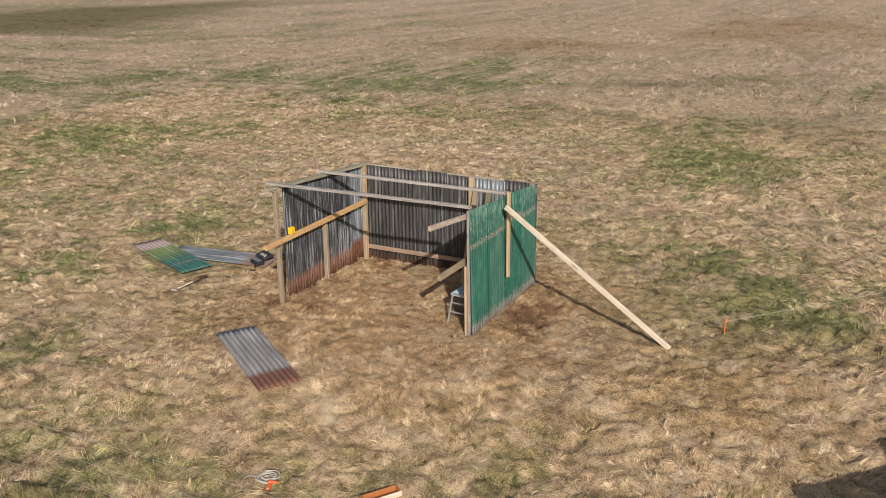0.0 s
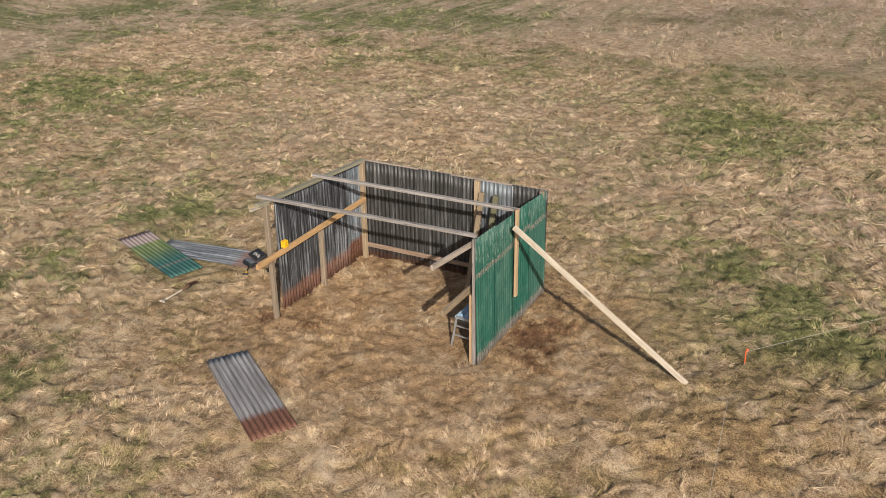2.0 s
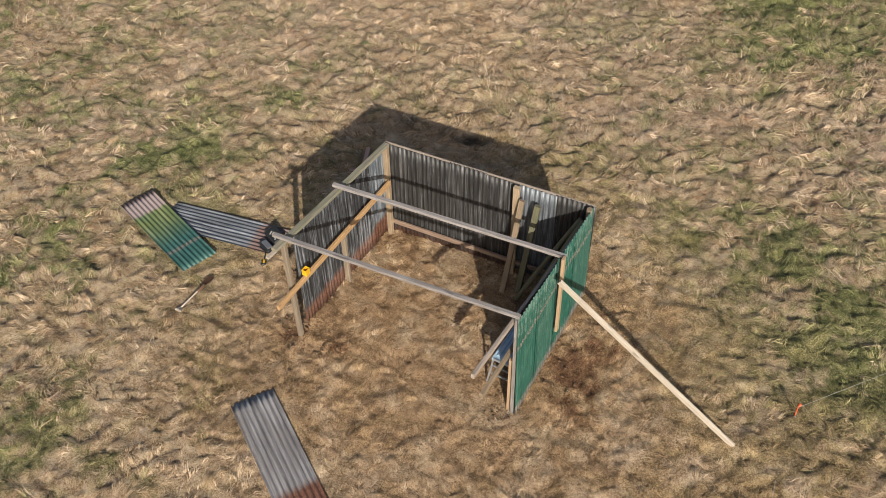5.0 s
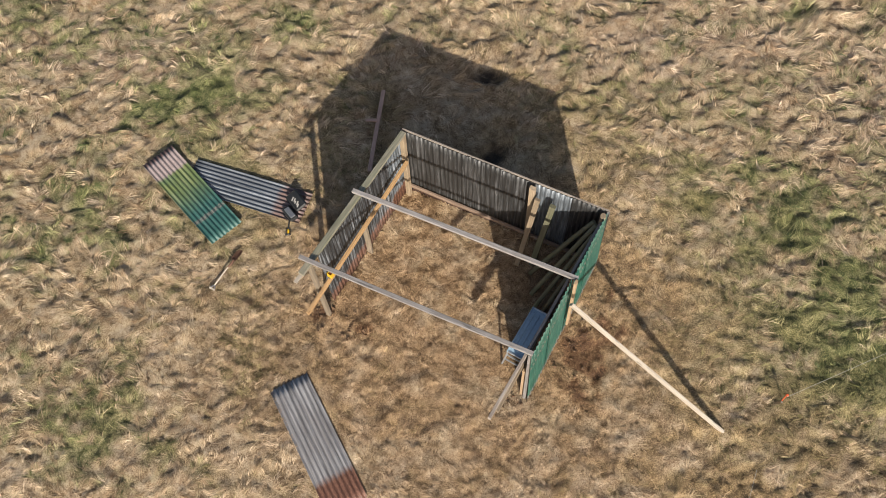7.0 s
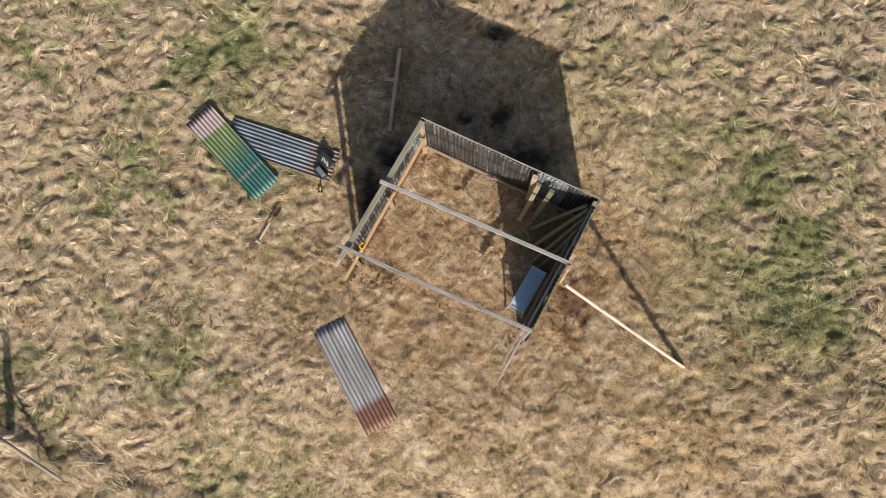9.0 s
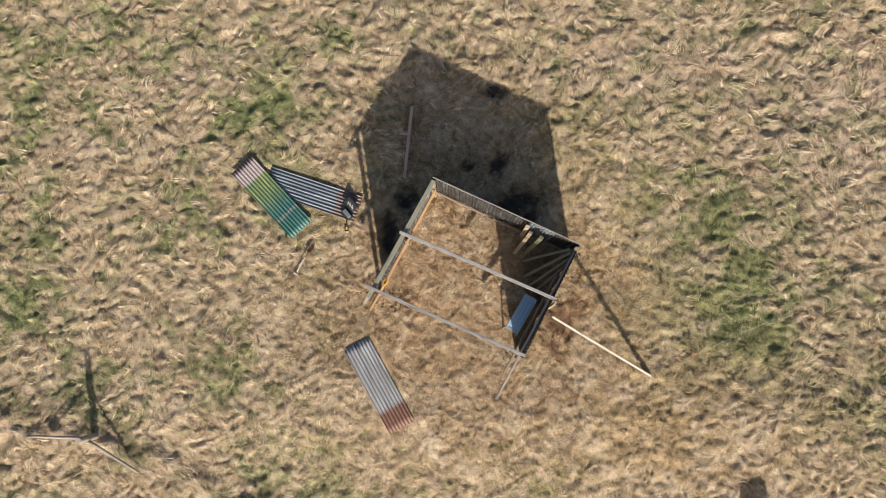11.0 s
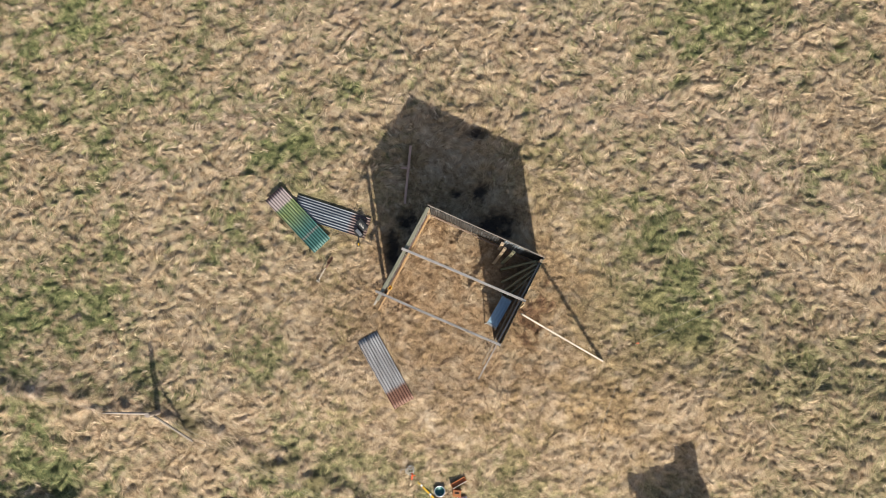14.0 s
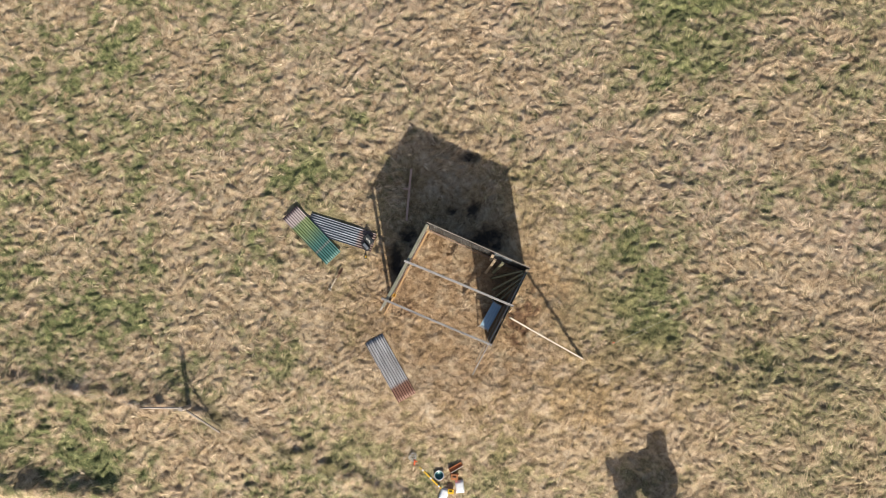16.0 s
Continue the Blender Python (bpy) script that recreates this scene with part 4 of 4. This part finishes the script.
# ---- tools on the grey sheet ----
def drill_case():
    t = thing("tool_case", (-1.7, 1.5, 0.06), "open black tool case with pale markings on a zinc sheet", "tool case", turn=-22)
    w = world_pose(t)
    bm = box_bm(0.33, 0.17, 0.08, 0.025)
    part("tray", bm, M_BLACK, t, "", w @ pose(0.1, -0.2, 0.05))
    part("insert", box_bm(0.24, 0.1, 0.02, 0.008), M_STEEL, t, "grey tools in the tray", w @ pose(0.1, -0.2, 0.088))
    lw = w @ pose(-0.02, 0.03, 0.1, 14, 4, 0)
    lid = part("lid", box_bm(0.38, 0.25, 0.05, 0.03), M_BLACK, t, "", lw)
    for k in range(5):
        part("marking", box_bm(0.022, 0.08 - 0.012 * (k % 3), 0.004, 0), M_CORD, lid, "", lw @ pose(-0.06 + 0.042 * k, -0.03 + 0.02 * (k % 2), 0.028, 0, 0, 28))
    part("handle", box_bm(0.16, 0.03, 0.03, 0.01), M_BLACK, t, "", w @ pose(0.1, -0.305, 0.05))
    return t


def hammer():
    t = thing("hammer", (-1.6, 1.1, 0.04), "black-shafted hammer with a yellow head end lying by the tool case", "hammer", turn=-60)
    w = world_pose(t)
    pole("shaft", w @ Vector((-0.2, 0, 0.06)), w @ Vector((0.12, 0, 0.04)), 0.014, 0.012, M_BLACK, t, seed=70)
    pole("grip", w @ Vector((0.12, 0, 0.04)), w @ Vector((0.21, 0, 0.035)), 0.02, 0.018, M_YELLOW, t, "yellow grip", seed=71)
    part("head", box_bm(0.035, 0.1, 0.035, 0.006), M_BLACK, t, "", w @ pose(0.22, 0, 0.035))
    return t


def spade():
    t = thing("spade", (-2.06, -0.23, 0.02), "old rusty spade with a pale shaft lying in grass", "spade", turn=88)
    w = world_pose(t)
    pole("shaft", w @ Vector((-0.34, 0, 0.07)), w @ Vector((0.2, 0, 0.09)), 0.015, 0.014, M_PALE, t, seed=72)
    pole("socket", w @ Vector((0.06, 0, 0.085)), w @ Vector((0.24, 0, 0.1)), 0.021, 0.026, M_RUST, t, "dark rusty socket", seed=73)
    bm = bmesh.new()
    rows = []
    for i in range(7):
        k = i / 6
        half = 0.055 * (1.0 if k < 0.7 else 1.0 - (k - 0.7) * 1.6)
        rows.append([bm.verts.new((0.22 + 0.24 * k, half * q, 0.1 + 0.02 * q * q - 0.03 * k)) for q in (-1, -0.5, 0, 0.5, 1)])
    for r0, r1 in zip(rows, rows[1:]):
        for i in range(4):
            bm.faces.new((r0[i], r0[i + 1], r1[i + 1], r1[i])).smooth = True
    bmesh.ops.solidify(bm, geom=bm.faces[:], thickness=0.004)
    part("blade", bm, M_RUST, t, "rusty brown steel blade", w)
    timber("handle", w @ Vector((-0.42, -0.055, 0.07)), w @ Vector((-0.42, 0.055, 0.07)), 0.028, 0.026, M_PALE, t, seed=74)
    for q in (-1, 1):
        timber("handle_arm", w @ Vector((-0.34, q * 0.01, 0.07)), w @ Vector((-0.415, q * 0.045, 0.07)), 0.018, 0.018, M_STEEL, t, seed=75)
    return t


def tape_measure():
    t = thing("tape_measure", (0.085, 0.24, 1.278), "open-topped yellow tape measure on the orange rail of the shed", "tape measure")
    w = world_pose(t)
    part("case", box_bm(0.085, 0.105, 0.02, 0.006), M_YELLOW, t, "", w @ pose(0, 0, 0.01))
    for k in (-1, 1):
        part("side", box_bm(0.012, 0.105, 0.1, 0.004), M_YELLOW, t, "", w @ pose(k * 0.037, 0, 0.07))
        part("side", box_bm(0.062, 0.012, 0.1, 0.004), M_YELLOW, t, "", w @ pose(0, k * 0.047, 0.07))
    # brown block stands for the dark down in the open case
    part("inside", box_bm(0.058, 0.078, 0.05, 0.004), M_BROWN, t, "brown block for the dark inside of the open case", w @ pose(0, 0, 0.047))
    part("tab", box_bm(0.02, 0.02, 0.004, 0), M_STEEL, t, "", w @ pose(0, -0.062, 0.012))
    return t


def plank_with_cleat():
    t = thing("plank", (-1.2, 3.6, 0.0), "pinkish plank with a short cleat lying on grass in the shade", "plank")
    timber("board", (-1.56, 4.42, 0.15), (-0.85, 2.73, 0.13), 0.075, 0.04, M_PINK, t, seed=74)
    timber("cleat", (-1.5, 3.66, 0.155), (-1.3, 3.75, 0.175), 0.06, 0.03, M_PINK, t, seed=75)
    return t


drill_case(), hammer(), spade(), tape_measure(), plank_with_cleat()


# ---- line pegs and cords ----
def marker_peg():
    t = thing("marker_peg", (7.42, 2.28, 0), "orange-topped marker peg stuck in the grass", "peg")
    pole("stake", (7.42, 2.28, -0.1), (7.41, 2.32, 0.27), 0.008, 0.009, M_ORANGEP, t, seed=76)
    part("flag", box_bm(0.04, 0.04, 0.06, 0.01), M_ORANGEP, t, "", pose(7.42, 2.34, 0.28, 12, 8, 20))
    part("foot", box_bm(0.03, 0.03, 0.03, 0.008), M_CORD, t, "pale knot of cord", pose(7.42, 2.28, 0.05, 0, 0, 20))
    return t


marker_peg()
line = tube("string_line", [(7.42, 2.3, 0.28), (8.5, 3.7, 0.24), (9.6, 5.15, 0.2)], 0.003, M_CORD)
tagged(line, "pale builder's line stretched from the marker peg", "string")
line = tube("string_line", [(7.45, 1.0, 0.16), (7.66, -0.63, 0.16), (7.95, -2.9, 0.14)], 0.003, M_CORD)
tagged(line, "pale builder's line stretched low over the grass", "string")


def lie(x, y):
    """The height at which a thing comes to rest on the grass."""
    return float(height(np.array([x]), np.array([y]))[0]) + 0.02


def cord_coil():
    g = lie(3.2, -4.4)
    t = thing("cord_coil", (3.2, -4.4, g), "loose coil of grey cord with an orange winder on the grass", "cord")
    rnd = random.Random(8)
    for k in range(6):
        r, cx, cy = rnd.uniform(0.08, 0.16), rnd.uniform(-0.05, 0.05), rnd.uniform(-0.05, 0.07)
        pts = [(3.17 + cx + r * math.cos(a) * rnd.uniform(0.85, 1.15), -4.38 + cy + r * math.sin(a) * rnd.uniform(0.8, 1.1), g + 0.03 + 0.025 * rnd.random()) for a in [q * math.tau / 9 for q in range(9)]]
        tube("loop", pts, 0.007, M_CORD, t, closed=True)
    tube("loose_end", [(3.1, -4.4, g + 0.03), (2.98, -4.42, g + 0.03), (2.9, -4.5, g + 0.03), (2.95, -4.6, g + 0.03)], 0.006, M_CORD, t)
    part("winder", box_bm(0.05, 0.2, 0.035, 0.012), M_ORANGEP, t, "orange plastic winder", pose(3.31, -4.5, g + 0.04, 0, 12, 25))
    part("winder_arm", box_bm(0.12, 0.04, 0.03, 0.01), M_ORANGEP, t, "", pose(3.33, -4.45, g + 0.06, 0, 5, 20))
    return t


def brown_case():
    g = lie(4.65, -3.99)
    t = thing("wooden_tray", (4.65, -3.99, g), "shallow orange-brown wooden tray with a pale edge on the grass", "tray", turn=58)
    w = world_pose(t) @ pose(0, 0, 0.03)
    part("base", box_bm(0.5, 0.15, 0.02, 0.004), M_BROWN, t, "", w)
    for s in (-1, 1):
        part("side", box_bm(0.5, 0.02, 0.07, 0.004), M_BROWN if s > 0 else M_PALE, t, "", w @ pose(0, s * 0.075, 0.04))
        part("end", box_bm(0.02, 0.128, 0.07, 0.004), M_BROWN, t, "", w @ pose(s * 0.24, 0, 0.04))
    return t


def bucket():
    g = lie(4.27, -4.5)
    t = thing("tub", (4.27, -4.5, g), "dark teal plastic tub with a pale rim", "tub")
    part("body", lathe([(0.0, 0.02), (0.13, 0.02), (0.15, 0.1), (0.165, 0.1), (0.165, 0.115), (0.142, 0.115), (0.122, 0.035), (0.0, 0.035)]), M_TEAL, t, "", pose(4.27, -4.5, g))
    part("rim", lathe([(0.16, 0.115), (0.172, 0.12), (0.172, 0.13), (0.155, 0.13), (0.142, 0.116)]), M_ALU, t, "pale rim", pose(4.27, -4.5, g))
    return t


def sack(at, turn, label):
    t = thing("paper_sack", (*at, lie(*at) - 0.06), label, "sack", "white sacks", turn)
    w = world_pose(t)
    bm = bmesh.new()
    bmesh.ops.create_grid(bm, x_segments=8, y_segments=8, size=0.5)
    for v in bm.verts:
        e = (1 - (2 * v.co.x) ** 4) * (1 - (2 * v.co.y) ** 4)
        v.co = Vector((v.co.x * 0.3, v.co.y * 0.44, 0.1 * max(e, 0) ** 0.5 + 0.012 * noise.noise(v.co * 7)))
    low = bmesh.ops.extrude_face_region(bm, geom=bm.faces[:])
    for v in [g for g in low["geom"] if isinstance(g, bmesh.types.BMVert)]:
        v.co.z = v.co.z * 0.1 - 0.02
    bmesh.ops.recalc_face_normals(bm, faces=bm.faces[:])
    for f in bm.faces:
        f.smooth = True
    part("bag", bm, M_WHITE, t, "", w @ pose(0, 0, 0.08))
    part("seam", box_bm(0.3, 0.025, 0.012, 0.003), M_CORD, t, "", w @ pose(0, 0.21, 0.085))
    return t


def long_level():
    g = lie(4.0, -4.72)
    t = thing("spirit_level", (4.0, -4.72, g), "long yellow spirit level lying on the grass", "spirit level")
    a, b = Vector((3.53, -4.57, g + 0.05)), Vector((4.55, -4.88, g + 0.03))
    timber("body", a, b, 0.05, 0.03, M_YELLOW, t, seed=77, bow=0.001)
    m = between(a, b)
    for k in (0.18, 0.56, 0.95):
        part("vial", box_bm(0.07, 0.054, 0.012, 0.003), M_WHITE, t, "", m @ pose(k, 0, 0.013))
    return t


cord_coil(), brown_case(), bucket(), long_level()
sack((5.08, -4.52), 35, "creased white paper sack lying flat beside the wooden box")
sack((4.72, -5.0), 12, "creased white paper sack lying beside the spirit level")
for x, y, k in ((4.76, -4.3, 1.25), (4.88, -4.8, 1.0)):
    g = lie(x, y)
    box = thing("tool_box", (x, y, g), "small orange-yellow plastic tool box among the sacks on the grass", "tool box", "tool boxes", turn=25)
    part("body", box_bm(0.2 * k, 0.16 * k, 0.12 * k, 0.015), M_YELLOW if k < 1.1 else M_ORANGEP, box, "", pose(x, y, g + 0.06 * k, 0, 0, 25))
    part("lid", box_bm(0.205 * k, 0.165 * k, 0.03, 0.01), M_BROWN if k > 1.1 else M_YELLOW, box, "", pose(x, y, g + 0.12 * k + 0.012, 0, 0, 25))
    part("handle", box_bm(0.1 * k, 0.02, 0.03, 0.006), M_BLACK, box, "", pose(x, y, g + 0.12 * k + 0.04, 0, 0, 25))


# ---- fence ----
fence = thing("fence", (-4.44, -6.46, 0), "old wire fence with a braced wooden corner post in long grass", "fence")
pole("corner_post", (-4.44, -6.46, -0.3), (-4.44, -6.44, 1.13), 0.085, 0.075, M_GREY, fence, seed=81)
pole("strut", (-4.52, -6.49, 0.62), (-5.92, -7.29, 0.05), 0.038, 0.034, M_GREY, fence, "pale diagonal strut", 82)
pole("strut", (-4.36, -6.48, 0.62), (-3.08, -6.72, 0.05), 0.038, 0.034, M_GREY, fence, "pale diagonal strut", 83)
pole("end_post", (9.6, -5.8, -0.3), (9.6, -5.8, 1.1), 0.06, 0.055, M_GREY, fence, seed=84)
pole("end_post", (-16.5, -10.75, -0.3), (-16.5, -10.75, 1.1), 0.06, 0.055, M_GREY, fence, seed=85)
for h in (0.35, 0.7, 1.02):
    tube("wire", [(-4.2, -6.47, h), (9.6, -5.8, h)], 0.0022, M_WIRE, fence)
    tube("wire", [(-4.35, -6.49, h), (-16.5, -10.75, h)], 0.0022, M_WIRE, fence)


# ---- tractor behind the viewer, whose shadow falls on the grass ----
def tractor():
    t = thing("tractor", (11.9, -3.15, 0), "small red tractor parked on the grass", "tractor", turn=34)
    w = world_pose(t)
    bm = box_bm(1.35, 0.6, 0.5, 0)
    for v in bm.verts:
        v.co.z += (0.2 if v.co.x > 0 else -0.03) if v.co.z > 0 else 0
    part("bonnet", bevelled(bm, 0.04), M_TRACTOR, t, "", w @ pose(-0.3, 0, 1.02))
    part("body", box_bm(0.9, 0.7, 0.55, 0.05), M_TRACTOR, t, "", w @ pose(0.4, 0, 0.95))
    bm = box_bm(0.84, 0.8, 0.75, 0)
    for v in bm.verts:
        if v.co.z > 0:
            v.co.x = v.co.x * 0.72 + 0.1
    part("cab", bevelled(bm, 0.04), M_TRACTOR, t, "", w @ pose(0.58, 0, 1.37))
    part("front_guard", box_bm(0.3, 0.5, 0.2, 0.03), M_STEEL, t, "", w @ pose(-1.0, 0, 1.2))
    for x, r, k in ((-0.62, 0.32, 0.5), (0.62, 0.55, 0.62)):
        for s in (-1, 1):
            tyre = part("wheel", lathe([(r * 0.55, -0.11), (r * 0.95, -0.12), (r, -0.07), (r, 0.07), (r * 0.95, 0.12), (r * 0.55, 0.11), (r * 0.55, -0.11)], 28), M_TYRE, t, "", w @ pose(x, s * k, r - 0.02, 90))
            part("hub", lathe([(0.0, -0.05), (r * 0.55, -0.05), (r * 0.55, 0.05), (0.0, 0.05)], 20), M_STEEL, tyre, "", w @ pose(x, s * k, r - 0.02, 90))
    return t


tractor()
